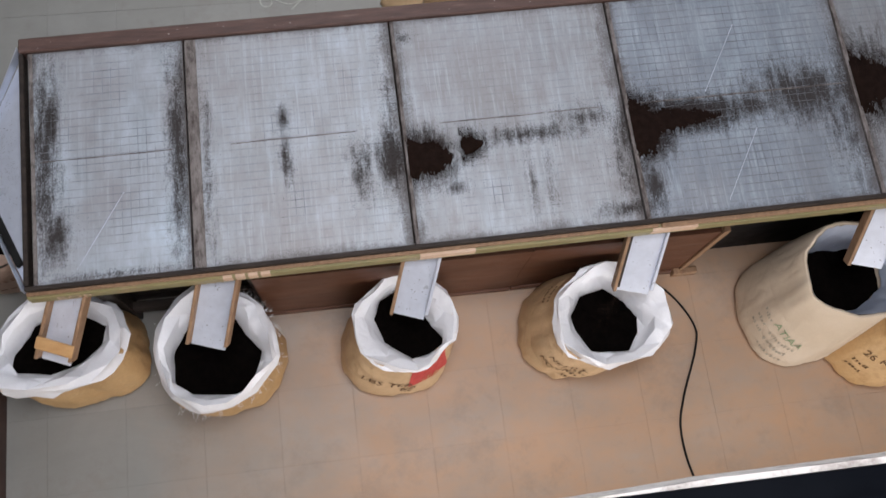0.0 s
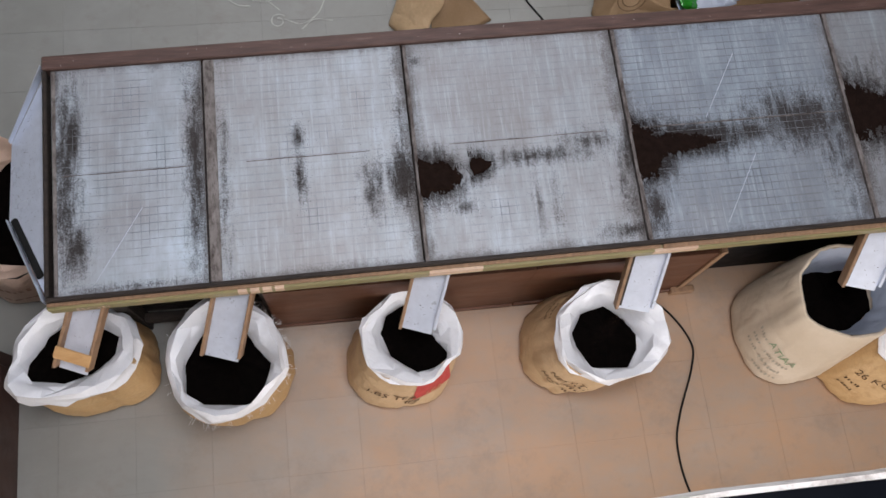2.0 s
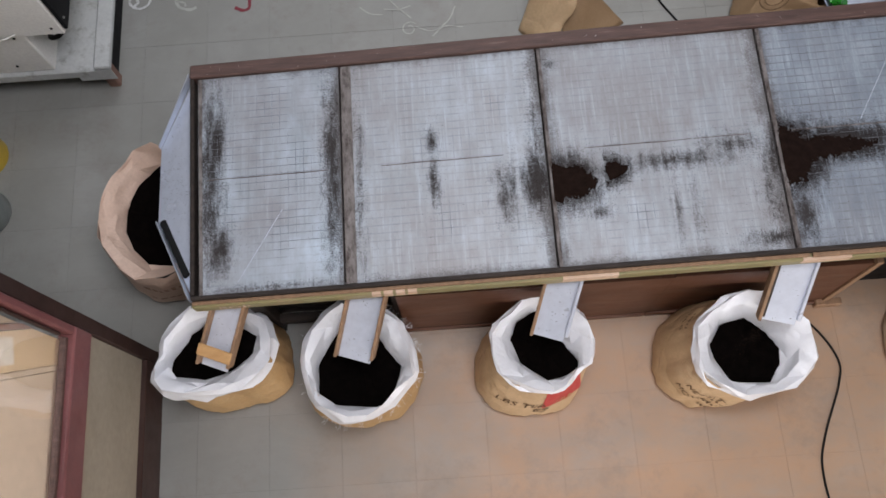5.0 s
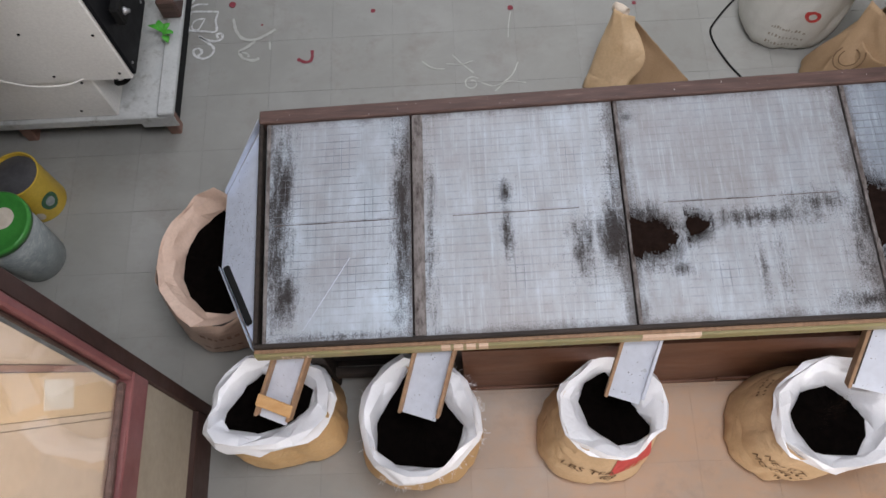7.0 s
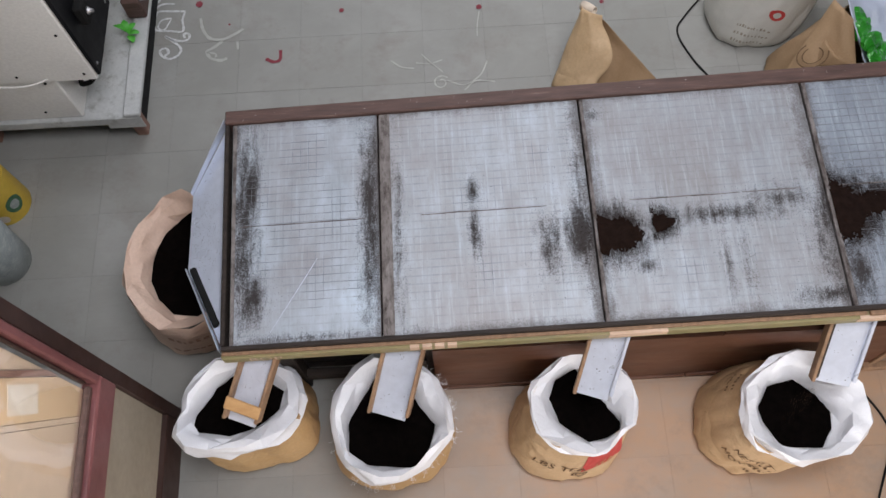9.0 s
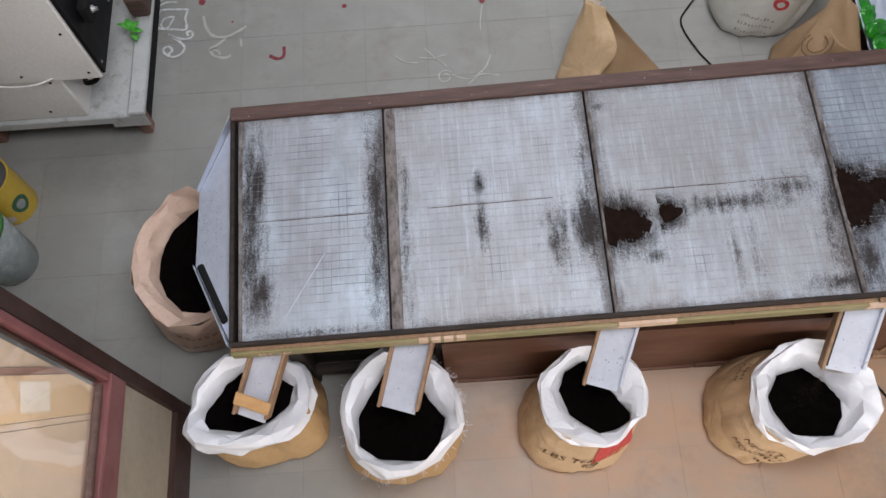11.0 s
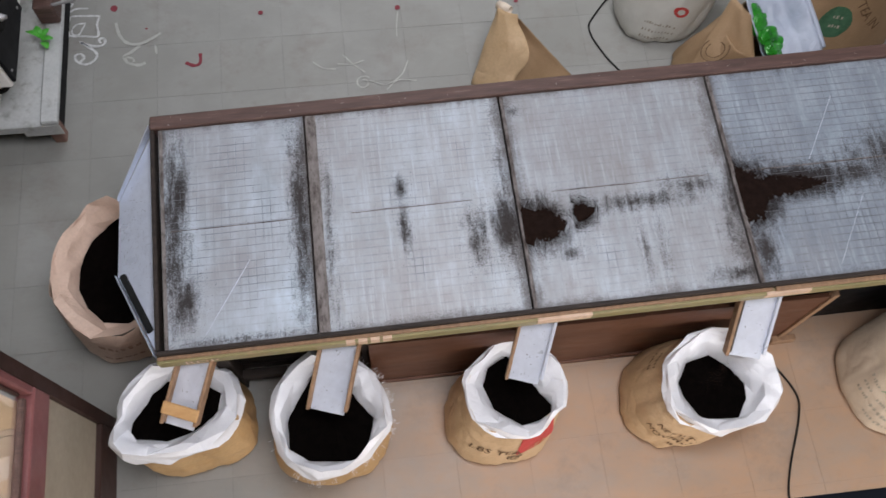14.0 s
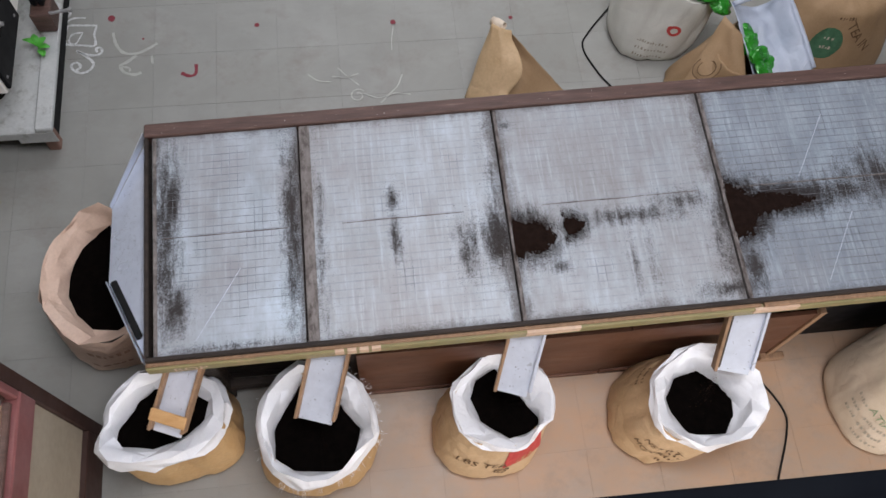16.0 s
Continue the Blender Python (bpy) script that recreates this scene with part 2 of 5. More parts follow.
def floor_material(name, joint):
    """Grey floor tiles, scuffed, with brown tea dust trodden in along the front of the machine."""
    m, nt, bsdf = nodes_of(name)
    k = Net(nt)
    p = k.place()
    a, b = ((0.19, 0.188, 0.178), (0.25, 0.248, 0.235)) if joint else ((0.27, 0.272, 0.255), (0.34, 0.342, 0.325))
    tone = k.mix(k.ramp(k.noise(p, 3.0), 0.3, 0.7), a, b)
    if not joint:
        rnd = nt.nodes.new("ShaderNodeObjectInfo").outputs["Random"]
        tone = k.mix(k.math("MULTIPLY", rnd, 0.3), tone, (0.25, 0.25, 0.225))
        scuff = k.ramp(k.noise(p, 7.0, 12, 0.8), 0.55, 0.8)
        tone = k.mix(k.math("MULTIPLY", scuff, 0.6), tone, (0.20, 0.19, 0.175))
        smear = k.ramp(k.noise(k.stretch(p, 1.0, 2.2, 1.0), 1.7, 9, 0.7, 0.8), 0.42, 0.62)
        tone = k.mix(k.math("MULTIPLY", smear, 0.35), tone, (0.235, 0.232, 0.212))
        specks = k.ramp(k.noise(p, 45.0, 4, 0.7), 0.70, 0.78)
        tone = k.mix(k.math("MULTIPLY", specks, 0.5), tone, (0.09, 0.08, 0.07))
    sep = nt.nodes.new("ShaderNodeSeparateXYZ")
    k.put(sep.inputs[0], p)
    wob = k.math("MULTIPLY", k.math("SUBTRACT", k.noise(p, 1.6, 8, 0.7), 0.5), 1.1)
    along = k.ramp(k.math("ADD", sep.outputs[0], wob), 0.05, 1.0)
    front = k.ramp(k.math("ADD", k.math("MULTIPLY", sep.outputs[1], -1.0), wob), 1.2, 1.6)
    worn = k.ramp(k.noise(k.stretch(p, 1.0, 1.6, 1.0), 2.6, 10, 0.72), 0.34, 0.62)
    dust = k.math("MULTIPLY", k.math("MULTIPLY", along, front), k.math("ADD", k.math("MULTIPLY", worn, 0.5), 0.5))
    grime = k.math("MULTIPLY", k.ramp(k.noise(p, 3.4, 12, 0.78), 0.52, 0.70), 0.45)
    tone = k.mix(k.math("MULTIPLY", dust, 0.85), tone, (0.43, 0.255, 0.145) if joint else (0.485, 0.288, 0.162))
    # a slightly darker grey over the front-left floor
    front_left = k.math("MULTIPLY", k.math("MULTIPLY", k.math("SUBTRACT", 1.0, along), front), 0.15)
    tone = k.mix(front_left, tone, (0.165, 0.158, 0.155))
    tone = k.mix(grime, tone, (0.20, 0.165, 0.14))
    k.put(bsdf.inputs["Base Color"], tone)
    k.put(bsdf.inputs["Roughness"], k.math("ADD", k.math("MULTIPLY", k.noise(p, 9.0), 0.35), 0.32))
    k.put(bsdf.inputs["Normal"], k.bump(k.noise(p, 120.0, 4), 0.15, 0.001))
    return m


M["tile"] = floor_material("floor_tile", False)
M["joint"] = floor_material("floor_joint", True)

# tea trodden into the sieve cloth: centre x, y, half length, half width, strength
SPILLS = [(1.262, -1.475, 0.115, 0.115, 1.0), (1.42, -1.445, 0.05, 0.055, 0.9), (2.07, -1.45, 0.11, 0.15, 1.1), (2.24, -1.415, 0.24, 0.08, 1.1), (2.46, -1.40, 0.2, 0.06, 0.8),
          (2.95, -1.36, 0.17, 0.20, 1.0), (3.4, -1.36, 0.5, 0.14, 1.0), (1.64, -1.425, 0.30, 0.045, 0.66), (1.86, -1.38, 0.14, 0.06, 0.62), (2.66, -1.36, 0.26, 0.13, 0.85), (1.03, -1.50, 0.06, 0.14, 0.66),
          (1.14, -1.46, 0.055, 0.12, 1.05), (0.775, -1.43, 0.024, 0.11, 0.78), (0.775, -1.27, 0.022, 0.06, 0.72), (-0.03, -1.20, 0.035, 0.15, 0.9), (-0.01, -1.62, 0.05, 0.10, 0.9),
          (2.05, -1.66, 0.05, 0.14, 0.78), (-0.05, -1.35, 0.06, 0.48, 0.78), (0.405, -1.35, 0.045, 0.48, 0.78), (0.505, -1.4, 0.03, 0.45, 0.52), (1.15, -1.3, 0.04, 0.4, 0.5),
          (0.2, -1.775, 0.4, 0.02, 0.55), (1.95, -1.6, 0.06, 0.2, 0.5), (2.8, -1.5, 0.1, 0.3, 0.6), (1.23, -1.0, 0.025, 0.02, 0.66), (1.62, -1.6, 0.022, 0.16, 0.52), (1.69, -1.62, 0.02, 0.14, 0.46),
          (1.95, -1.74, 0.14, 0.04, 0.66), (1.35, -1.60, 0.05, 0.03, 0.6)]

# heaps of tea on top: foot x, middle y, length, half width
HEAPS = [(1.197, -1.478, 0.165, 0.088), (1.385, -1.445, 0.085, 0.045), (2.008, -1.445, 0.13, 0.135), (2.09, -1.425, 0.28, 0.06), (2.866, -1.36, 0.26, 0.14), (3.15, -1.36, 0.62, 0.08)]


def sieve_material(name, dusty, dust, x0, show):
    """Fine wire cloth, silvery, dulled by tea dust that gathers at the bars and in trails; the film colour can also dim
    a deck.
    """
    m, nt, bsdf = nodes_of(name)
    k = Net(nt)
    p = k.object_coord()
    gen = nt.nodes.new("ShaderNodeTexCoord").outputs["Generated"]
    sep = nt.nodes.new("ShaderNodeSeparateXYZ")
    k.put(sep.inputs[0], p)
    gs = nt.nodes.new("ShaderNodeSeparateXYZ")
    k.put(gs.inputs[0], gen)
    tone = k.mix(k.ramp(k.noise(k.stretch(p, 3, 1, 1), 4.0, 8), 0.32, 0.68), (0.37, 0.43, 0.485), (0.585, 0.675, 0.77))
    tone = k.mix(k.math("MULTIPLY", k.ramp(k.noise(p, 2.2, 8, 0.65), 0.36, 0.62), 0.7), tone, (0.30, 0.282, 0.285))
    # weave
    weave = k.math("MULTIPLY", k.math("SINE", k.math("MULTIPLY", sep.outputs[0], 1100.0)), k.math("SINE", k.math("MULTIPLY", sep.outputs[1], 1100.0)))
    # dust at the ends of each deck
    ex = k.math("ABSOLUTE", k.math("SUBTRACT", gs.outputs[0], 0.5))
    ey = k.math("ABSOLUTE", k.math("SUBTRACT", gs.outputs[1], 0.5))
    grit = k.noise(p, 190.0, 5, 0.8)
    blot = k.noise(p, 6.5, 8, 0.75)
    streak = k.noise(k.stretch(p, 9, 1.2, 1), 3.0, 8, 0.8)
    edge = k.math("MAXIMUM", k.ramp(ex, 0.40, 0.50), k.math("MULTIPLY", k.ramp(ey, 0.44, 0.5), 0.7))
    much = k.math("ADD", k.math("MULTIPLY", edge, 0.42), k.math("ADD", k.math("MULTIPLY", blot, 0.62), k.math("MULTIPLY", streak, 0.35)))
    speck = k.ramp(k.math("ADD", much, k.math("MULTIPLY", grit, 0.62)), 0.97, 1.22)
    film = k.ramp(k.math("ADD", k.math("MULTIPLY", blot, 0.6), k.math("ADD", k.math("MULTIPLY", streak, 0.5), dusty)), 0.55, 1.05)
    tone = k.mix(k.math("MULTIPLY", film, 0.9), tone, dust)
    # bright combed streaks across the deck
    fine = k.ramp(k.noise(k.stretch(p, 34, 1.5, 1), 3.0, 5, 0.7), 0.52, 0.72)
    tone = k.mix(k.math("MULTIPLY", fine, 0.32), tone, (0.62, 0.70, 0.78))
    # dust held along the support wires, a pitch of 29.5 mm
    held = None
    for axis, start in ((0, x0), (1, -1.758)):
        u = k.math("FRACT", k.math("ADD", k.math("DIVIDE", k.math("SUBTRACT", sep.outputs[axis], start), 0.0295), 20.5))
        line = k.ramp(k.math("ABSOLUTE", k.math("SUBTRACT", u, 0.5)), 0.13, 0.02)
        line = k.math("MULTIPLY", line, k.ramp(k.noise(k.stretch(p, 1 + axis * 3, 4 - axis * 3, 1), 5.0, 6, 0.7), 0.36, 0.62))
        line = k.math("MULTIPLY", line, 0.45 + 0.55 * axis)
        held = line if held is None else k.math("MAXIMUM", held, line)
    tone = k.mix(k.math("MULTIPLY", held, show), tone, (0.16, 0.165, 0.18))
    # trails of tea
    trail = None
    for x, y, a, b, f in SPILLS:
        dx = k.math("DIVIDE", k.math("SUBTRACT", sep.outputs[0], x), a)
        dy = k.math("DIVIDE", k.math("SUBTRACT", sep.outputs[1], y), b)
        r = k.math("SQRT", k.math("ADD", k.math("MULTIPLY", dx, dx), k.math("MULTIPLY", dy, dy)))
        near = k.math("MULTIPLY", k.math("MAXIMUM", k.math("SUBTRACT", 1.7, r), 0.0), f)
        trail = near if trail is None else k.math("MAXIMUM", trail, near)
    comb = k.noise(k.stretch(p, 11, 1.7, 1), 4.0, 10, 0.82)
    rag = k.noise(p, 22.0, 10, 0.85)
    heavy = k.ramp(k.math("ADD", k.math("MULTIPLY", trail, 0.42), k.math("ADD", k.math("MULTIPLY", comb, 1.0), k.math("ADD", k.math("MULTIPLY", rag, 0.55), k.math("MULTIPLY", grit, 0.85)))), 1.42, 1.70)
    tone = k.mix(k.math("MULTIPLY", speck, 0.8), tone, (0.085, 0.072, 0.068))
    tone = k.mix(k.math("MULTIPLY", heavy, 0.94), tone, (0.024, 0.0175, 0.015))
    k.put(bsdf.inputs["Base Color"], tone)
    dirty = k.math("MAXIMUM", speck, heavy)
    k.put(bsdf.inputs["Roughness"], k.ramp(dirty, -0.75, 0.7))
    k.put(bsdf.inputs["Metallic"], k.math("MULTIPLY", k.math("SUBTRACT", 1.0, dirty), 0.3))
    k.put(bsdf.inputs["Normal"], k.bump(weave, 0.12, 0.0008, k.bump(grit, 0.2, 0.001)))
    return m


M["wire"] = surface("wire", (0.15, 0.16, 0.185), (0.32, 0.345, 0.385), 9, 0.5, 0.5, 0.0)

# ---- mesh helpers ----


def link(name, bm, material, parent=None, label="", smooth=False, sharp=None):
    me = bpy.data.meshes.new(name)
    bmesh.ops.recalc_face_normals(bm, faces=bm.faces)
    bm.to_mesh(me)
    bm.free()
    for mm in material if isinstance(material, (list, tuple)) else [material]:
        me.materials.append(mm)
    if smooth:
        me.polygons.foreach_set("use_smooth", [True] * len(me.polygons))
    if sharp:
        me.set_sharp_from_angle(angle=radians(sharp))
    ob = new(name, me)
    if parent:
        ob.parent = parent
    if label:
        tagged(ob, label)
    return ob


def part(name, bm, material, parent, label="", smooth=False, sharp=None):
    return link(name, bm, material, parent, label, smooth, sharp)


def box(x0, x1, y0, y1, z0, z1, bevel=0.0, bm=None, m=None, seg=1):
    """A box, its edges bevelled; m turns it."""
    own = bmesh.new()
    bmesh.ops.create_cube(own, size=1.0, matrix=Matrix.Translation(((x0 + x1) / 2, (y0 + y1) / 2, (z0 + z1) / 2)) @ Matrix.Diagonal((x1 - x0, y1 - y0, z1 - z0, 1)))
    if bevel:
        bmesh.ops.bevel(own, geom=own.edges[:], offset=bevel, segments=seg, affect="EDGES")
    if m:
        own.transform(m)
    return merge(bm, own)


def merge(bm, own):
    if bm is None:
        return own
    me = bpy.data.meshes.new("tmp")
    own.to_mesh(me)
    own.free()
    bm.from_mesh(me)
    bpy.data.meshes.remove(me)
    return bm


def lathe(profile, n=32, bm=None, m=None):
    """A body turned about z from (radius, height) pairs."""
    own = bmesh.new()
    rings = []
    for r, z in profile:
        rings.append([own.verts.new((r * math.cos(2 * math.pi * i / n), r * math.sin(2 * math.pi * i / n), z)) for i in range(n)])
    for a, b in zip(rings, rings[1:]):
        for i in range(n):
            own.faces.new((a[i], a[(i + 1) % n], b[(i + 1) % n], b[i]))
    if profile[0][0] > 1e-4:
        own.faces.new(rings[0][::-1])
    if profile[-1][0] > 1e-4:
        own.faces.new(rings[-1])
    if m:
        own.transform(m)
    return merge(bm, own)


def tube(points, radius, n=8, bm=None):
    """A round cable or bar along points."""
    own = bmesh.new()
    pts = [Vector(p) for p in points]
    rings = []
    for i, p in enumerate(pts):
        way = (pts[min(i + 1, len(pts) - 1)] - pts[max(i - 1, 0)]).normalized()
        side = way.cross(Vector((0, 0, 1)))
        side = side.normalized() if side.length > 1e-4 else Vector((1, 0, 0))
        up = side.cross(way)
        rings.append([own.verts.new(p + radius * (math.cos(a) * side + math.sin(a) * up)) for a in [2 * math.pi * j / n for j in range(n)]])
    for a, b in zip(rings, rings[1:]):
        for i in range(n):
            own.faces.new((a[i], a[(i + 1) % n], b[(i + 1) % n], b[i]))
    own.faces.new(rings[0])
    own.faces.new(rings[-1])
    return merge(bm, own)


def glide(points, steps=10):
    """A smooth line through a few points."""
    pts = [Vector(p) for p in points]
    pts = [2 * pts[0] - pts[1], *pts, 2 * pts[-1] - pts[-2]]
    out = []
    for a, b, c, d in zip(pts, pts[1:], pts[2:], pts[3:]):
        for i in range(steps):
            t = i / steps
            out.append(0.5 * (2 * b + (c - a) * t + (2 * a - 5 * b + 4 * c - d) * t * t + (3 * b - 3 * c + d - a) * t ** 3))
    return out + [pts[-2]]


def strip(points, width, z=0.0035, bm=None):
    """A flat line drawn on the floor, its width a little uneven."""
    own = bmesh.new()
    pts = [Vector((p[0], p[1], z)) for p in points]
    rows = []
    for i, p in enumerate(pts):
        way = (pts[min(i + 1, len(pts) - 1)] - pts[max(i - 1, 0)]).normalized()
        side = Vector((-way.y, way.x, 0)) * width * (0.5 + 0.22 * noise.noise(p * 60))
        rows.append((own.verts.new(p + side), own.verts.new(p - side)))
    for a, b in zip(rows, rows[1:]):
        own.faces.new((a[0], b[0], b[1], a[1]))
    return merge(bm, own)


def lettering(text, size):
    """Built-in font as a flat mesh: vertices and faces, centred."""
    cu = bpy.data.curves.new("text", "FONT")
    cu.body, cu.size, cu.resolution_u, cu.align_x, cu.align_y = text, size, 2, "CENTER", "CENTER"
    ob = new("text", cu)
    me = bpy.data.meshes.new_from_object(ob.evaluated_get(bpy.context.evaluated_depsgraph_get()))
    out = [v.co.copy() for v in me.vertices], [tuple(f.vertices) for f in me.polygons]
    bpy.data.objects.remove(ob)
    bpy.data.curves.remove(cu)
    bpy.data.meshes.remove(me)
    return out


def thing(name, label, category, group="", at=(0, 0, 0)):
    ob = new(name)
    ob.empty_display_size = 0.1
    ob.location = at
    return tagged(ob, label, category, group)


# ---- the room ----
ROOM = (-2.6, 7.0, -6.0, 4.0, 5.2)
T = 0.3048


def build_room():
    x0, x1, y0, y1, h = ROOM
    floor = link("floor", box(x0 - 0.2, x1 + 0.2, y0 - 0.2, y1 + 0.2, -0.2, -0.0012), M["joint"])
    tagged(floor, "grey floor tiles browned by tea dust before the machine", "floor", kind="structure")
    # walls, the south one with a long window under the gallery
    def wall(name, bm):
        tagged(link(name, bm, M["plaster"]), "plain dingy plastered wall", "wall", kind="structure")
    bm = box(x0, -1.4, y1, y1 + 0.2, -0.006, h)
    box(3.0, x1, y1, y1 + 0.2, -0.006, h, bm=bm)
    box(-1.4, 3.0, y1, y1 + 0.2, -0.006, 2.7, bm=bm)
    box(-1.4, 3.0, y1, y1 + 0.2, 4.3, h, bm=bm)
    wall("wall_north", bm)
    bm = box(x0, -0.4, y0 - 0.2, y0, -0.006, h)
    box(4.8, x1, y0 - 0.2, y0, -0.006, h, bm=bm)
    box(-0.4, 4.8, y0 - 0.2, y0, -0.006, 0.35, bm=bm)
    box(-0.4, 4.8, y0 - 0.2, y0, 1.75, h, bm=bm)
    wall("wall_south", bm)
    wall("wall_east", box(x1, x1 + 0.2, y0 - 0.2, y1 + 0.2, -0.006, h))
    wall("wall_west", box(x0 - 0.2, x0, y0 - 0.2, y1 + 0.2, -0.006, h))
    # ceiling with two roof lights
    bm = box(x0 - 0.2, x1 + 0.2, 1.8, y1 + 0.2, h, h + 0.15)
    box(x0 - 0.2, x1 + 0.2, -1.3, 0.4, h, h + 0.15, bm=bm)
    box(x0 - 0.2, x1 + 0.2, y0 - 0.2, -3.3, h, h + 0.15, bm=bm)
    for a, b in ((0.4, 1.8), (-3.3, -1.3)):
        box(x0 - 0.2, -0.3, a, b, h, h + 0.15, bm=bm)
        box(2.4, x1 + 0.2, a, b, h, h + 0.15, bm=bm)
    tagged(link("ceiling", bm, M["plaster"]), "dingy ceiling with two roof lights", "ceiling", kind="structure")
    return floor


def build_gallery():
    """The gallery from which the machine is seen: slab, white kerb and black handrail."""
    x0, x1, y0, _, _ = ROOM
    slab = link("gallery_floor", box(x0, x1, y0, -2.75, 1.85, 2.0), M["concrete"])
    tagged(slab, "bare concrete gallery floor", "floor", kind="structure")
    # unseen slab added on the left to keep roof light off the floor
    blocker = link("gallery_wing", box(x0, -0.68, -2.75, 4.0, 1.85, 2.0), M["concrete"])
    tagged(blocker, "unseen concrete slab added to shade the left floor", "floor", kind="structure")
    rail = thing("handrail", "black painted handrail with chipped white ledge under it", "handrail", at=(0, -2.669, 2.0))
    turn = pose(1.0, 0.0, 0.0, 0, 0, -0.5)
    bm = box(-3.55, 5.95, -0.075, 0.075, 0.93, 0.985, 0.018, m=turn, seg=3)
    part("top_rail", bm, M["black_rail"], rail, "glossy black top rail", True)
    bm = bmesh.new()
    prev = None
    for i in range(191):
        x, e = -3.55 + i * 0.05, 0.0765 + 0.003 * noise.noise((i * 0.31, 3, 1)) + 0.0015 * noise.noise((i * 1.3, 8, 1))
        ring = [bm.verts.new(pose(1.0, 0, 0, 0, 0, 0.2) @ Vector(p)) for p in ((x, -0.06, 0.885), (x, e, 0.885), (x, e - 0.002, 0.92), (x, -0.06, 0.92))]
        if prev:
            for j in range(4):
                bm.faces.new((prev[j], prev[(j + 1) % 4], ring[(j + 1) % 4], ring[j]))
        else:
            bm.faces.new(ring)
        prev = ring
    bm.faces.new(prev)
    part("ledge", bm, M["white_ledge"], rail, "flaking white ledge")
    for i in range(2, 9):
        part("post", box(-4 + i * 1.3, -3.95 + i * 1.3, -0.14, -0.10, 0.0, 0.94, 0.004), M["black_rail"], rail)


def build_partition():
    """A wood-framed partition that ends beside the machine: post, red frame, glass above a panel."""
    wall = thing("partition", "wood-framed partition with red rails, glass and ply panel", "partition", at=(-0.49, -1.853, 0))
    tagged(wall, kind="structure")
    part("end_post", box(-0.034, 0.022, -0.040, 0.016, 0, 1.98, 0.004), M["brown_wood"], wall, "dark brown end post")
    part("edge_strip", box(-0.045, -0.015, 0.0165, 0.027, 0.0, 1.98, 0.003), M["old_wood"], wall, "split pale edging strip")
    # lengthened out of view to the south wall, to block window light on the left
    part("bottom_rail", box(-0.03, 0.03, -4.1, -0.042, 0, 0.20, 0.004), M["brown_wood"], wall, "dark brown bottom rail")
    part("lower_panel", box(-0.01, 0.008, -4.1, -0.042, 0.20, 0.73, 0), M["panel_ply"], wall, "stained grey ply panel")
    part("middle_rail", box(-0.03, 0.032, -4.1, -0.042, 0.73, 0.86, 0.006), M["red_wood"], wall, "red-brown middle rail")
    part("inner_bead", box(-0.012, 0.012, -4.1, -0.082, 0.862, 0.885, 0.004), M["old_wood"], wall, "brown bead under the glass")
    part("stile", box(-0.012, 0.030, -0.072, -0.042, 0.862, 1.96, 0.006), M["red_wood"], wall, "red-brown stile")
    part("stile_bead", box(-0.008, 0.010, -0.084, -0.074, 0.912, 1.96, 0.003), M["brown_wood"], wall)
    pane = part("pane", box(-0.004, 0.0, -4.1, -0.082, 0.88, 1.9), M["glass"], wall, "clear dusty glass pane")
    pane.visible_shadow = False
    part("top_rail", box(-0.03, 0.045, -4.1, -0.042, 1.962, 2.02, 0.006), M["red_wood"], wall)
    # boards leaning behind the glass
    stack = thing("leaning_boards", "beige and tan boards leaning behind the partition glass", "boards")
    m = Matrix(((-1, 0, 0, 0), (0, 0.24, -0.971, 0), (0, -0.971, -0.24, 0), (0, 0, 0, 1)))
    for name, a, b, x, mat in (("beige_board", 1.30, 1.612, 0.512, "beige_board"), ("moulding", 1.614, 1.632, 0.506, "pink_wood"), ("tan_board", 1.634, 1.757, 0.512, "tan_board"),
                               ("brown_batten", 1.759, 1.776, 0.513, "beige_board"), ("beige_board", 1.778, 2.5, 0.512, "beige_board")):
        bm = box(x, x + 0.012, -2.7, -0.6, a, b, m=m)
        for co, no in (((0, -1.94, 0), (0, 1, 0)), ((0, 0, 0.0), (0, 0, -1)), ((0, -3.0, 0), (0, -1, 0)), ((0, 0, 1.95), (0, 0, 1))):
            cut = bmesh.ops.bisect_plane(bm, geom=bm.verts[:] + bm.edges[:] + bm.faces[:], plane_co=co, plane_no=no, clear_outer=True)
            bmesh.ops.holes_fill(bm, edges=[e for e in cut["geom_cut"] if isinstance(e, bmesh.types.BMEdge)])
        part(name, bm, M[mat], stack)
    sheet = link("paper_sheet", box(0.5085, 0.5105, -1.765, -1.60, 1.652, 1.735, m=m), M["white_paper"])
    tagged(sheet, "faded pale paper scrap stuck to a tan board", "paper")


# ---- the sorting machine ----
Y0, Y1 = -1.805, -0.872          # front and back of the deck
ENDS = (-0.085, 0.44, 1.185, 1.995, 2.855, 3.68, 4.5)


def deck(x):
    """Height of the deck's top, which falls towards the discharge end."""
    return 0.757 + 0.04 * (x - 0.4)


SLOPE = Matrix(((1, 0, 0, 0), (0, 1, 0, 0), (0.04, 0, 1, 0.741), (0, 0, 0, 1)))     # carries z = 0 onto the deck


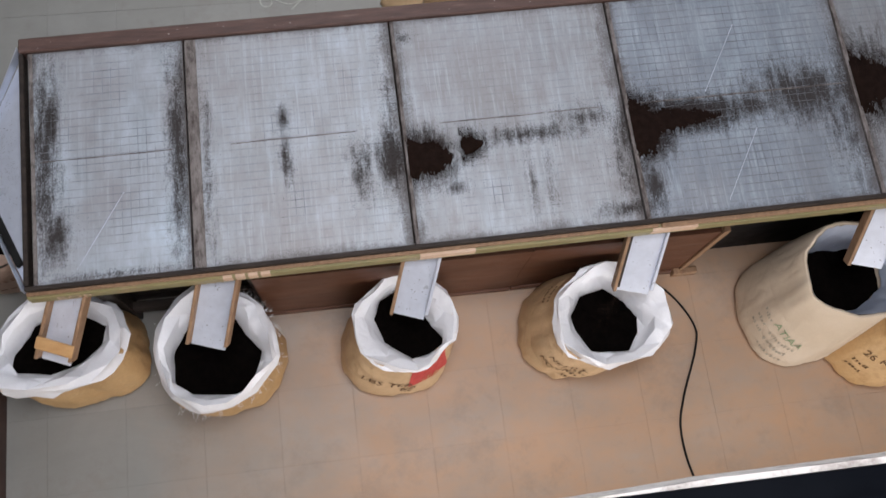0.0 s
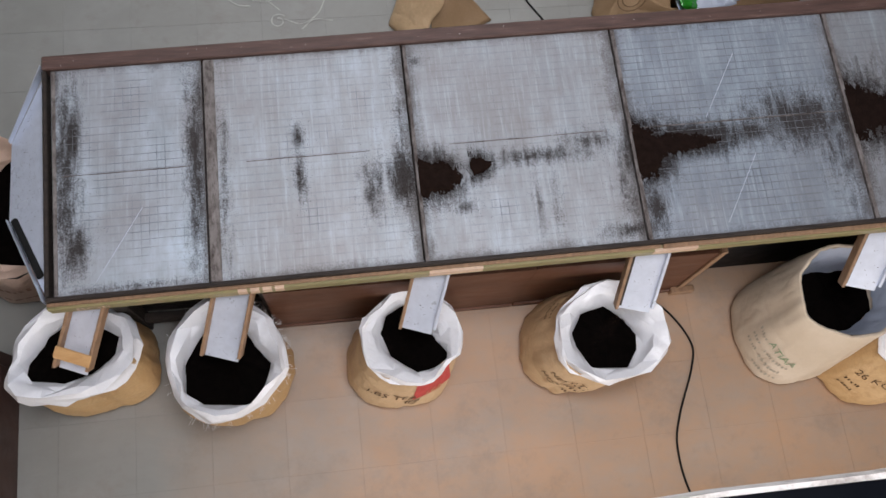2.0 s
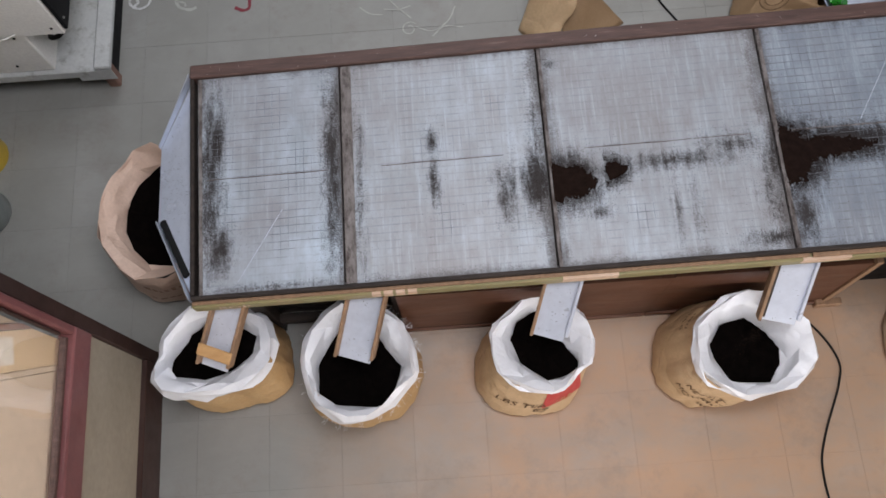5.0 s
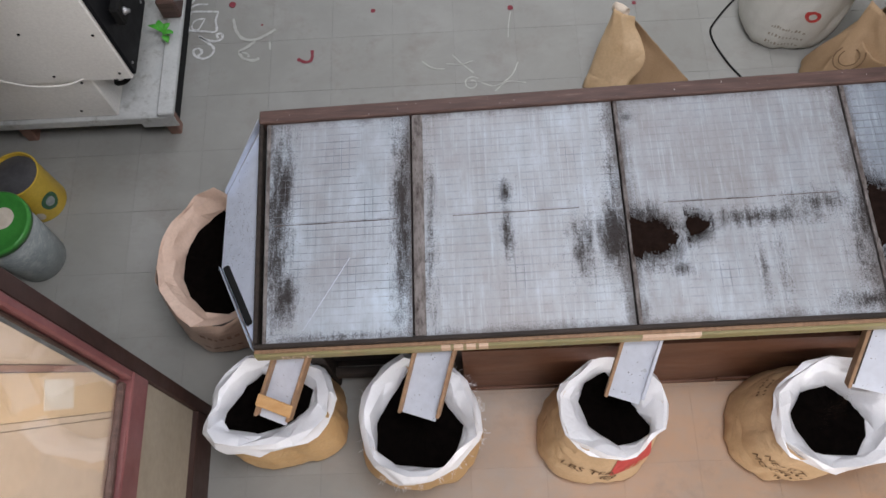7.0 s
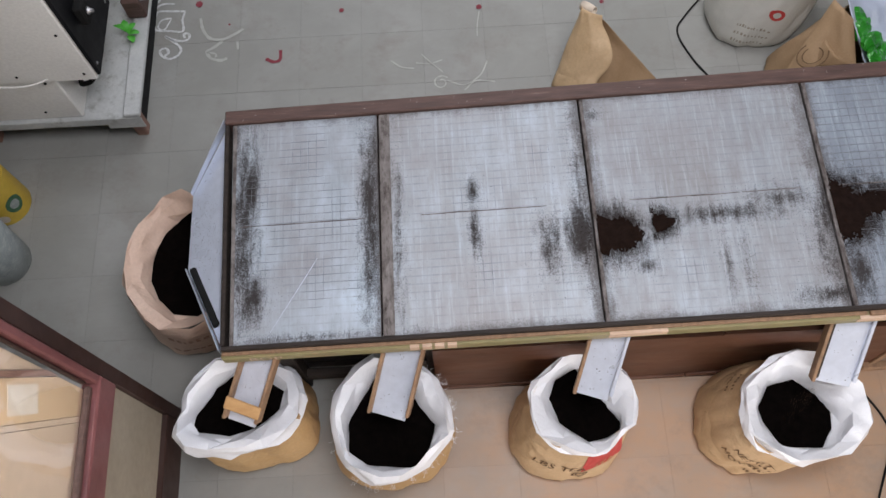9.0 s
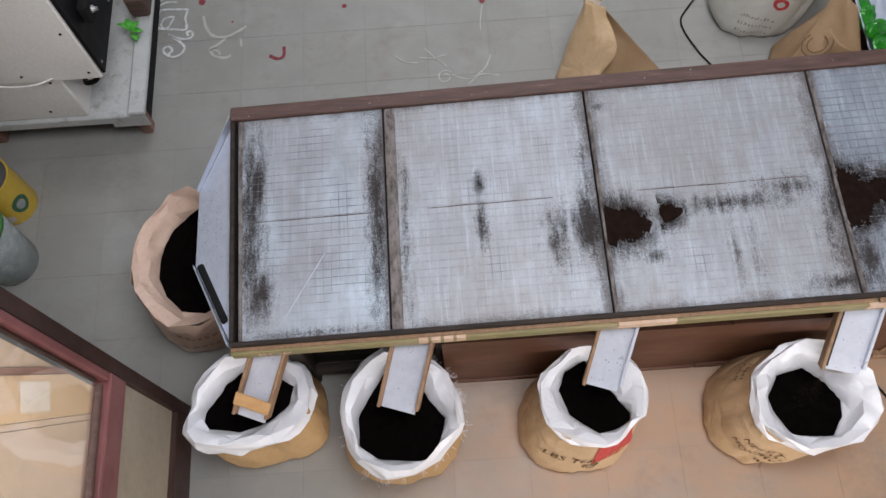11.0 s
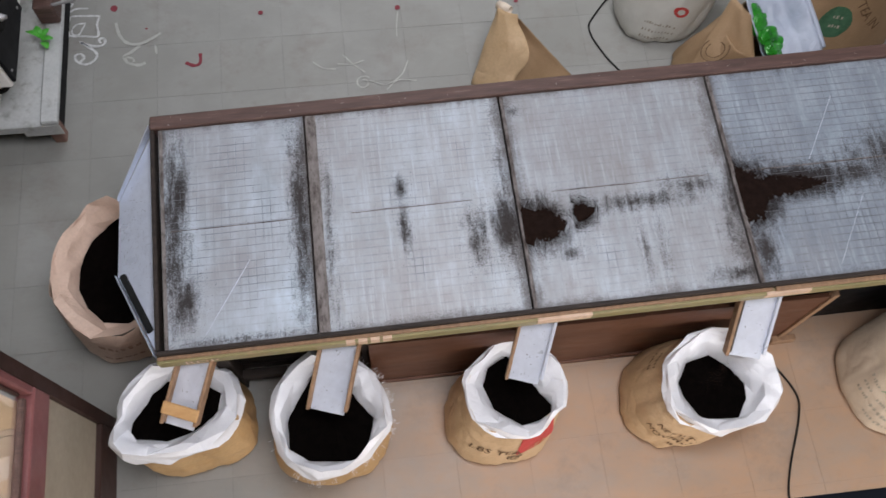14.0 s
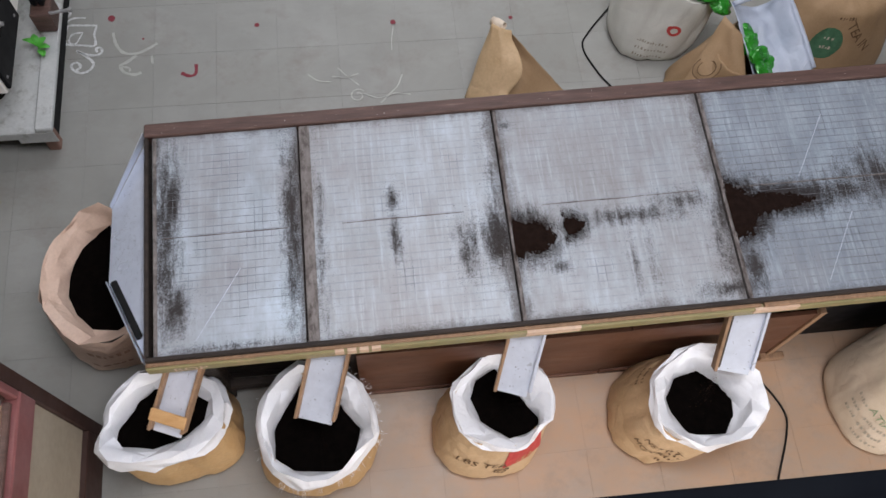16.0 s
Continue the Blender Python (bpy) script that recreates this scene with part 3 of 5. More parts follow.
def build_machine():
    mach = thing("sorting_machine", "long wooden tea sorting machine with dusty wire sieve decks", "machine")
    s = SLOPE
    part("back_rail", box(-0.136, 4.6, -0.928, Y1, -0.10, 0.016, 0.005, m=s), M["old_wood"], mach, "worn red-brown wooden back rail")
    part("front_rail", box(-0.11, 4.6, Y0, -1.790, -0.02, 0.010, 0.003, m=s), M["dark_wood"], mach, "dark dusty wooden front rail")
    part("front_board", box(-0.115, 4.6, -1.826, -1.786, -0.075, -0.022, 0.004, m=s), M["green_paint"], mach, "green board with worn paint")
    skew = Matrix(((1, -0.027, 0, -0.0485), (0, 1, 0, 0), (0, 0, 1, 0), (0, 0, 0, 1)))     # the low end is not quite square
    part("end_rail", box(-0.112, -0.096, -1.788, -0.93, -0.10, 0.010, 0.003, m=s @ skew), M["dark_wood"], mach, "dark end rail")
    part("edge_batten", box(-0.11, 2.04, -1.817, -1.8055, -0.0205, -0.008, 0.002, m=s), M["chute_wood"], mach, "thin brown batten")
    # long splinter lifting along the front edge
    part("batten", box(2.05, 4.6, -1.821, -1.8055, -0.0185, -0.006, 0.002, m=s), M["chute_wood"], mach, "thin split batten")
    # painted names along the front board, worn past reading
    verts, faces = lettering("BOP", 0.05)
    bm = bmesh.new()
    vs = [bm.verts.new(s @ Vector((0.035 + v.x * 1.25, -1.8275, -0.047 + v.y))) for v in verts]
    for f in faces:
        bm.faces.new([vs[j] for j in f])
    part("grade_mark", bm, M["old_label"], mach, "worn pale painted grade letters")
    for x, w, n in ((0.53, 0.17, 4), (1.20, 0.26, 1), (2.02, 0.22, 1)):
        for i in range(n):
            a = x + w * i / n
            bm = box(a, a + w * 0.74 / n, -1.8285, -1.8175, -0.0215, -0.0195, 0, None, s)
            box(a, a + w * 0.74 / n, -1.8285, -1.8262, -0.055, -0.0215, 0, bm, s)
            part("worn_mark", bm, M["old_label"], mach, "worn pale paint mark")
    for i, (a, b) in enumerate(zip(ENDS, ENDS[1:])):
        screen = new("screen")
        screen.parent = mach
        tagged(screen, "wire sieve screen dusted with tea")
        a, b = a + 0.0035, b - 0.0035
        lo, hi = -1.788, -0.930
        left = (0.014, 0.04, 0.014, 0.016, 0.016, 0.016)[i]
        slant = 0.025 if i == 0 else 0.0
        # wire cloth over the frame
        bm = bmesh.new()
        nx, ny = 20, 20
        grid = [[bm.verts.new(s @ Vector((a - slant * v / ny + (b - a + slant * v / ny) * u / nx, lo + (hi - lo) * v / ny,
                 0.0012 * noise.noise((a + u * 0.31, v * 0.27, 2)) - 0.002 * math.sin(math.pi * u / nx) * math.sin(math.pi * v / ny)))) for v in range(ny + 1)] for u in range(nx + 1)]
        for u in range(nx):
            for v in range(ny):
                bm.faces.new((grid[u][v], grid[u + 1][v], grid[u + 1][v + 1], grid[u][v + 1]))
        # fourth and fifth films are darkened beyond their dust, for dimmer light there
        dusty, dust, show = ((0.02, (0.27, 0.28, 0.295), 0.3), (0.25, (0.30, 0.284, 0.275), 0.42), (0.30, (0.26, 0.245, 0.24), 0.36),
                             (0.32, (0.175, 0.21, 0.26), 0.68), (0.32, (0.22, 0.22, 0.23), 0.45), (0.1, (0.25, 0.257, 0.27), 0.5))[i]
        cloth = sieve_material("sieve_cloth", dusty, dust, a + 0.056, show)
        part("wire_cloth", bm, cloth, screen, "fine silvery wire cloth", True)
        turn = s @ skew if i == 0 else s
        part("side_bar", box(a, a + left, lo, hi, -0.03, 0.003, 0.0025, m=turn), M["screen_wood" if i < 2 else "dust_bar"], screen)
        part("side_bar", box(b - 0.016, b, lo, hi, -0.03, -0.003, 0.002, m=s), M["screen_wood"], screen)
        part("end_bar", box(a + left + 0.001, b - 0.017, hi - 0.018, hi, -0.03, -0.003, 0.002, m=s), M["screen_wood"], screen)
        part("end_bar", box(a + left + 0.001, b - 0.017, lo, lo + 0.012, -0.03, -0.003, 0.002, m=s), M["screen_wood"], screen)
        # coarse support wires pressing through the cloth
        bm = bmesh.new()
        sink = (-0.0009, -0.0014, -0.0014, -0.0004, -0.0012, -0.001)[i]
        def lie(x, y, low=0.0):
            return s @ Vector((x + 0.0016 * noise.noise((x * 3, y * 9, i)), y + 0.0016 * noise.noise((x * 9, y * 3, i + 7)),
                               -0.0006 + sink - low + 0.0022 * noise.noise((x * 4.5, y * 4.5, 5)) + 0.0010 * noise.noise((x * 19, y * 19, 2))))
        x = a + 0.056
        while x < b - 0.03:
            tube([lie(x, lo + 0.014 + (hi - lo - 0.034) * j / 24, 0.0006) for j in range(25)], 0.0008, 4, bm)
            x += 0.0295
        y = lo + 0.03
        while y < hi - 0.03:
            tube([lie(a + left + 0.004 + (b - a - left - 0.012) * j / 24, y, 0.0 if i in (0, 3) else 0.0008) for j in range(25)], 0.0008, 4, bm)
            y += 0.0295
        rod = tube([lie(a + left + 0.004 + (b - a - left - 0.012) * j / 40, -1.35, 0.0012) for j in range(41)], 0.0026, 6)
        part("mid_bar", rod, M["dust_bar"], screen, "", True)
        wires = part("support_mesh", bm, M["wire"], screen, "coarse square support wires")
        tagged(wires, kind="stuff")
        # diagonal tie under the cloth
        if i in (0, 3):
            for dy in (0.0, -0.42)[i == 0:]:
                c = (a + b) / 2 - 0.06
                bm = tube([s @ Vector((c - 0.06, -1.33 + dy, -0.0008)), s @ Vector((c + 0.10, -1.07 + dy, -0.0002))], 0.0012, 6)
                part("diagonal_tie", bm, M["steel"], screen)
    # dark strips added below the screen joints, standing in for shade in the gaps
    for x in ENDS[1:-1]:
        part("cross_member", box(x - 0.03, x + 0.03, -1.77, -0.93, -0.045, -0.032, m=s), M["dark_wood"], mach)
    rng = random.Random(3)
    bm = bmesh.new()
    for _ in range(60):
        p = SLOPE @ Vector((rng.uniform(-0.1, 3.4), rng.uniform(-0.925, -0.876), 0.0165))
        grain(bm, p, rng.uniform(0.0008, 0.003), rng)
    tagged(part("paint_flecks", bm, M["white_ledge"], mach, "tiny white paint flecks"), kind="stuff")
    # body below
    part("tray", box(-0.08, 4.55, -1.76, -0.94, -0.10, -0.05, m=s), M["steel"], mach, "galvanised tray under the decks")
    # discharge lip at the low end
    z = deck(-0.11) - 0.03
    bm = bmesh.new()
    vs = [bm.verts.new(v) for v in ((-0.138, -0.93, z), (-0.268, -1.17, z - 0.055), (-0.268, -1.47, z - 0.055), (-0.114, -1.79, z))]
    f = bm.faces.new(vs)
    ext = bmesh.ops.extrude_face_region(bm, geom=[f])
    bmesh.ops.translate(bm, vec=(0, 0, -0.003), verts=[v for v in ext["geom"] if isinstance(v, bmesh.types.BMVert)])
    part("discharge_lip", bm, M["steel"], mach, "bright sheet-metal discharge lip")
    for p, q, nm in (((-0.138, -0.915, z), (-0.270, -1.168, z - 0.055), "lip_side"), ((-0.114, -1.803, z), (-0.270, -1.475, z - 0.055), "lip_side")):
        bm = bmesh.new()
        p, q = Vector(p), Vector(q)
        side = Vector((0, 0.004, 0))
        up = Vector((0, 0, 0.05))
        vs = [bm.verts.new(v) for v in (p - side, q - side, q - side + up * 0.5, p - side + up, p + side, q + side, q + side + up * 0.5, p + side + up)]
        for idx in ((0, 1, 2, 3), (4, 5, 6, 7), (0, 1, 5, 4), (1, 2, 6, 5), (2, 3, 7, 6), (3, 0, 4, 7)):
            bm.faces.new([vs[j] for j in idx])
        part(nm, bm, M["steel"], mach)
    d = Vector((-0.270, -1.475, 0)) - Vector((-0.114, -1.803, 0))
    turn = math.degrees(math.atan2(d.y, d.x))
    bm = box(0.10, 0.365, -0.034, -0.008, -0.028, 0.006, 0.006, m=Matrix.Translation((-0.114, -1.803, z + 0.012)) @ pose(0, 0, 0, 0, 8.5, turn))
    part("lip_seal", bm, M["rubber"], mach, "black rubber seal on the lip")
    for x in CHUTES:
        build_chute(mach, *x)
    # fine tea dust trickling off the chute over the printed sack
    rng = random.Random(17)
    bm = bmesh.new()
    for _ in range(420):
        u = rng.random()
        grain(bm, Vector((1.925 - 0.03 * u + rng.gauss(0, 0.006 + 0.022 * u), -2.0 - 0.06 * u + rng.gauss(0, 0.005 + 0.016 * u), 0.56 - 0.22 * u)), rng.uniform(0.0005, 0.0011), rng)
    tagged(part("falling_tea", bm, M["tea_dust"], mach, "thin trickle of falling tea dust"), kind="stuff")
    return mach


def build_base():
    """The standing frame under the shaking deck."""
    base = thing("support_frame", "fixed wooden support frame with brown ply panel", "frame")
    part("front_panel", box(0.60, 1.63, -1.806, -1.786, 0.02, 0.60), M["brown_board"], base, "brown ply front panel")
    part("front_panel", box(1.634, 2.39, -1.803, -1.786, 0.02, 0.60), M["brown_board"], base, "brown ply front panel")
    part("panel_foot", box(0.55, 1.63, -1.815, -1.78, 0.0, 0.035, 0.004), M["brown_board"], base, "brown foot batten")
    part("panel_foot", box(1.633, 2.40, -1.815, -1.78, 0.0, 0.035, 0.004), M["brown_board"], base, "brown foot batten")
    bm = box(-0.012, 0.012, -0.012, 0.012, 0, 0.60, 0.002, m=pose(2.40, -1.80, 0.03, 0, -3, 0))
    part("brace", bm, M["chute_wood"], base, "thin wooden brace")
    part("brace_foot", box(2.36, 2.47, -1.83, -1.80, 0.0, 0.05, 0.004, m=None), M["chute_wood"], base)
    # black boards added in the open bays, standing in for the shade there
    part("inner_board", box(2.44, 4.5, -1.72, -1.70, 0.0, 0.62), M["black_metal"], base, "black board added for the shade inside the frame")
    part("inner_board", box(-0.02, 0.56, -1.60, -1.58, 0.0, 0.58), M["black_metal"], base, "black board added for the shade inside the frame")
    part("back_panel", box(0.0, 4.5, -0.93, -0.91, 0.02, 0.62), M["brown_board"], base)
    for x in (0.02, 0.57, 2.38, 3.1, 4.3):
        for y in (-1.77, -1.0):
            part("leg", box(x, x + 0.06, y, y + 0.06, 0, deck(x) - 0.135, 0.004), M["dark_wood"], base)
    part("cross_beam", box(-0.02, 4.4, -1.70, -1.64, 0.05, 0.13, 0.004), M["dark_wood"], base)
    part("cross_beam", box(-0.02, 0.55, -1.765, -1.73, 0.10, 0.16, 0.004), M["dark_wood"], base)


# top centre x, tip dx, tip y, tip z, width, has a cross block
CHUTES = [(0.022, -0.098, -2.01, 0.55, 0.128, True), (0.52, -0.082, -2.015, 0.55, 0.145, False), (1.225, -0.075, -1.985, 0.56, 0.135, False),
          (2.04, -0.06, -1.985, 0.57, 0.15, False), (2.96, -0.06, -1.985, 0.58, 0.16, False), (3.8, -0.06, -1.985, 0.6, 0.15, False)]


def build_chute(mach, x, dx, y, z, w, block):
    """A sloping trough: metal pan between two wooden sides."""
    a, b = Vector((x, -1.775, deck(x) - 0.075)), Vector((x + dx, y, z))
    way = b - a
    length = way.length
    ey = way.normalized()
    ex = ey.cross(Vector((0, 0, 1))).normalized() * -1
    ez = ex.cross(ey)
    if ez.z < 0:
        ez, ex = -ez, -ex
    m = Matrix.Translation(a) @ Matrix((ex, ey, ez)).transposed().to_4x4()
    ch = new("chute")
    ch.parent = mach
    tagged(ch, "sloping metal chute with wooden sides" if x < 1 else "sloping folded sheet-metal chute")
    part("pan", box(-w / 2 + 0.012, w / 2 - 0.012, 0.0, length + 0.004, -0.003, 0.0, m=m), M["steel"], ch, "bright sheet-metal pan")
    for sgn in (-1, 1):
        c = sgn * (w / 2 - 0.006)
        part("side_board", box(c - 0.006, c + 0.006, 0, length - (0.0 if sgn > 0 else 0.02), -0.014, 0.034 if sgn > 0 or x < 1 else 0.014, 0.002, m=m), M["chute_wood"] if x < 1 or sgn > 0 else M["steel"], ch)
    rng = random.Random(int(x * 100) + 5)
    bm = bmesh.new()
    for _ in range(26):
        u, v = rng.uniform(-w / 2 + 0.02, w / 2 - 0.02), rng.uniform(0.02, length)
        grain(bm, m @ Vector((u, v, 0.001)), rng.uniform(0.0008, 0.003), rng)
    tagged(part("tea_specks", bm, M["tea_spill"], ch, "specks of tea on the pan"), kind="stuff")
    if x > 1.9:
        part("tea_strip", box(w / 2 - 0.026, w / 2 - 0.0125, 0.01, length - 0.01, 0.0005, 0.012, 0.001, m=m), M["dark_wood"], ch, "tea dust caked along the side")
    if block:
        part("cross_block", box(-w / 2 - 0.002, w / 2 + 0.002, length * 0.70, length * 0.86, 0.0355, 0.045, 0.003, m=m), M["pale_wood"], ch, "pale wooden crosspiece")


def build_spills():
    """Low heaps of tea on the decks."""
    made = []
    for n, (x, y, length, b) in enumerate(HEAPS):
        # flat against the joint, broken and thinning towards the tip
        bm = bmesh.new()
        step = 0.0028 if length < 0.3 else 0.005
        nu, nv = int(length * 1.1 / step), int(b * 2.6 / step)
        verts = {}
        def field(px, py):
            u = (px - x) / length
            half = b * max(0.0, 1 - u) ** (0.6 if length > 0.2 else 0.38)
            if n % 2:
                half *= min(1.0, max(0.0, u) * 5) ** 0.5
            f = (half - abs(py - y)) / b
            return f + 0.22 * noise.noise((px * 22, py * 22, n)) + 0.2 * noise.noise((px * 60, py * 45, n + 4)) + 0.22 * noise.noise((px * 190, py * 130, n + 8))
        def vert(i, j):
            if (i, j) not in verts:
                px, py = x + i * step, y - b * 1.3 + j * step
                verts[i, j] = bm.verts.new(SLOPE @ Vector((px, py, min(0.006, 0.06 * b) * min(1.0, max(field(px, py) - 0.1, 0) * 2.2) + 0.0006 * noise.noise((px * 90, py * 90, 1)))))
            return verts[i, j]
        for i in range(nu):
            for j in range(nv):
                if field(x + (i + 0.5) * step, y - b * 1.3 + (j + 0.5) * step) > 0.13:
                    bm.faces.new((vert(i, j), vert(i + 1, j), vert(i + 1, j + 1), vert(i, j + 1)))
        made.append(link("tea_patch", bm, M["tea_spill"], smooth=True))
        tagged(made[-1], "low dark heap of loose tea on the sieve deck", "tea", "tea on the sieve decks")
    rng = random.Random(5)
    bm = bmesh.new()
    for x, y, a, b, f in SPILLS:
        for _ in range(int(1500 * f * f) if f > 0.85 else int(700 * f)):
            px, py = rng.gauss(x, a * 0.85), rng.gauss(y, b * 0.7)
            if not (-0.08 < px < 4.4 and -1.76 < py < -0.94):
                continue
            grain(bm, SLOPE @ Vector((px, py, 0.0015)), rng.uniform(0.0006, 0.0015), rng)
    for x, y, length, b in HEAPS:
        for _ in range(2600):
            u = rng.random() ** 1.3
            side = rng.choice((-1, 1)) * (b * (1 - u) ** 0.55 + abs(rng.gauss(0, 0.022)) - 0.006)
            grain(bm, SLOPE @ Vector((x + length * 1.15 * u, y + side, 0.001)), rng.uniform(0.0007, 0.0018), rng)
    for _ in range(900):
        x = rng.choice(ENDS[:5])
        px, py = x + rng.gauss(0, 0.05), rng.uniform(-1.75, -0.95)
        if px > -0.06:
            grain(bm, SLOPE @ Vector((px, py, 0.002)), rng.uniform(0.0005, 0.0014), rng)
    for _ in range(500):
        u = rng.random()
        px, py = -0.135 - 0.12 * u, rng.gauss(-1.3, 0.12)
        if abs(py + 1.33) < 0.42 - 0.3 * u:
            grain(bm, Vector((px, py, deck(-0.11) - 0.03 - 0.055 * (-0.114 - px) / 0.176 + 0.002)), rng.uniform(0.0006, 0.0018), rng)
    made.append(link("tea_grains", bm, M["tea_spill"]))
    tagged(made[-1], "loose dark tea grains scattered on the decks", "tea", kind="stuff")
    return made


def grain(bm, p, r, rng):
    vs = [bm.verts.new(p + Vector((rng.uniform(-1, 1), rng.uniform(-1, 1), rng.uniform(-0.3, 0.6))).normalized() * r) for _ in range(4)]
    for idx in ((0, 1, 2), (0, 2, 3), (0, 3, 1), (1, 3, 2)):
        bm.faces.new([vs[j] for j in idx])


# ---- sacks ----


def kinks(seed, n, amp):
    """A closed line of straight stretches, as a crumpled edge has."""
    rng = random.Random(seed)
    at = sorted((i + rng.uniform(-0.35, 0.35)) / n * 2 * math.pi for i in range(n))
    val = [rng.uniform(-amp, amp) for _ in range(n)]
    def f(t):
        t = t % (2 * math.pi)
        for i in range(n):
            lo, hi = at[i], at[(i + 1) % n] + (2 * math.pi if i == n - 1 else 0)
            u = t if t >= lo else t + 2 * math.pi
            if lo <= u <= hi:
                return val[i] + (val[(i + 1) % n] - val[i]) * (u - lo) / (hi - lo)
        return 0.0
    return f


class SackShape:
    """The outer skin of an open sack: base and rim ovals, a bulge between and creases that run up the side."""

    def __init__(self, seed, base, base_r, rim, rim_r, h, turn=0.0, bulge=0.03, crease=0.06, tilt=(0, 0), square=2.5, rough=1.0):
        self.base, self.base_r, self.rim, self.rim_r, self.h = base, base_r, rim, rim_r, h
        self.turn, self.bulge, self.tilt, self.square, self.seed = radians(turn), bulge, tilt, square, seed
        rng = random.Random(seed)
        n = 10
        self.angles = sorted((2 * math.pi * (i + rng.uniform(-0.3, 0.3)) / n) for i in range(n))
        self.k1, self.k2 = kinks(seed + 7, 11, 0.016 * rough), kinks(seed + 9, 19, 0.009)
        self.mult = [1 + rng.uniform(-crease, crease) for _ in range(n)]

    def wave(self, th):
        a, m = self.angles, self.mult
        th = th % (2 * math.pi)
        for i in range(len(a)):
            lo, hi = a[i], a[(i + 1) % len(a)] + (2 * math.pi if i == len(a) - 1 else 0)
            t = th if th >= lo else th + 2 * math.pi
            if lo <= t <= hi:
                return m[i] + (m[(i + 1) % len(a)] - m[i]) * (t - lo) / (hi - lo)
        return 1.0

    def at(self, th, v, out=0.0, dz=0.0, shrink=1.0, plain=0.0):
        """A point at the angle th; v from 0 on the floor to 1 at the rim; out: metres off the skin."""
        rx = self.base_r[0] + (self.rim_r[0] - self.base_r[0]) * v
        ry = self.base_r[1] + (self.rim_r[1] - self.base_r[1]) * v
        swell = 1 + self.bulge * math.sin(math.pi * min(max(v, 0), 1) ** 0.7) * 2
        if v < 0.12:
            swell *= 0.90 + 0.10 * math.sin(math.pi / 2 * max(v, 0) / 0.12)
        n = self.square + (2.05 - self.square) * v
        c, s = math.cos(th - self.turn), math.sin(th - self.turn)
        k = (abs(c) ** n + abs(s) ** n) ** (-1 / n)
        w = 1 + (self.wave(th) - 1) * (0.35 + 0.65 * v)
        fold = 0.007 * noise.noise((math.cos(th) * 4 + self.seed, math.sin(th) * 4, v * 2.2)) + 0.004 * noise.noise((math.cos(th) * 11, math.sin(th) * 11 + self.seed, v * 6))
        fold = fold * (1 - plain) + self.k1(th + 0.35 * v) * (0.35 + 0.65 * v) + self.k2(th - 0.6 * v) * (1 - plain)
        x, y = (rx * swell * w * shrink + fold + out) * k * c, (ry * swell * w * shrink + fold + out) * k * s
        ct, st = math.cos(self.turn), math.sin(self.turn)
        cx = self.base[0] + (self.rim[0] - self.base[0]) * v
        cy = self.base[1] + (self.rim[1] - self.base[1]) * v
        X, Y = x * ct - y * st, x * st + y * ct
        top = self.h + self.tilt[0] * X + self.tilt[1] * Y + 0.012 * noise.noise((math.cos(th) * 2, math.sin(th) * 2, self.seed)) + 0.008 * noise.noise((math.cos(th) * 6, math.sin(th) * 6, self.seed + 5))
        return Vector((cx + X, cy + Y, max(top * v + dz, 0.0)))


def skin(rows, n, closed_low=False, closed_high=False):
    """A mesh from rows of points, each a ring."""
    bm = bmesh.new()
    rings = [[bm.verts.new(p) for p in row] for row in rows]
    for a, b in zip(rings, rings[1:]):
        for i in range(n):
            bm.faces.new((a[i], a[(i + 1) % n], b[(i + 1) % n], b[i]))
    for flag, ring in ((closed_low, rings[0]), (closed_high, rings[-1])):
        if flag:
            c = bm.verts.new(sum((v.co for v in ring), Vector()) / n)
            for i in range(n):
                bm.faces.new((c, ring[i], ring[(i + 1) % n]))
    return bm


def print_on(shape, text, size, th, v, material, parent, label, lean=0.0, flip=False):
    """Lettering laid onto a sack's skin, read from outside."""
    verts, faces = lettering(text, size)
    bm = bmesh.new()
    c, s = math.cos(radians(lean)), math.sin(radians(lean))
    r = (shape.base_r[0] + shape.rim_r[0] + shape.base_r[1] + shape.rim_r[1]) / 4
    made = []
    for p in verts:
        x, y = p.x * c - p.y * s, p.x * s + p.y * c
        made.append(bm.verts.new(shape.at(radians(th) + x / r, v + y / shape.h, 0.0035)))
    for f in faces:
        try:
            bm.faces.new([made[i] for i in f])
        except ValueError:
            pass
    return tagged(part("print", bm, material, parent, label), kind="stuff")


def patch_on(shape, th0, th1, v0, v1, material, parent, label, name="print", out=0.003):
    bm = bmesh.new()
    n, k = 16, 4
    g = [[bm.verts.new(shape.at(radians(th0 + (th1 - th0) * i / n), v0 + (v1 - v0) * j / k, out)) for j in range(k + 1)] for i in range(n + 1)]
    for i in range(n):
        for j in range(k):
            bm.faces.new((g[i][j], g[i + 1][j], g[i + 1][j + 1], g[i][j + 1]))
    return part(name, bm, material, parent, label)


def mouth_line(mouth):
    """The opening's outline, straight from corner to corner: its reach at the angle t."""
    pts = sorted((radians(a), r) for a, r in mouth)
    def reach(t):
        t = t % (2 * math.pi)
        for (a0, r0), (a1, r1) in zip(pts, pts[1:] + [(pts[0][0] + 2 * math.pi, pts[0][1])]):
            u = t if t >= a0 else t + 2 * math.pi
            if a0 <= u <= a1:
                return r0 * r1 * math.sin(a1 - a0) / (r0 * math.sin(u - a0) + r1 * math.sin(a1 - u))
        return pts[0][1]
    return reach


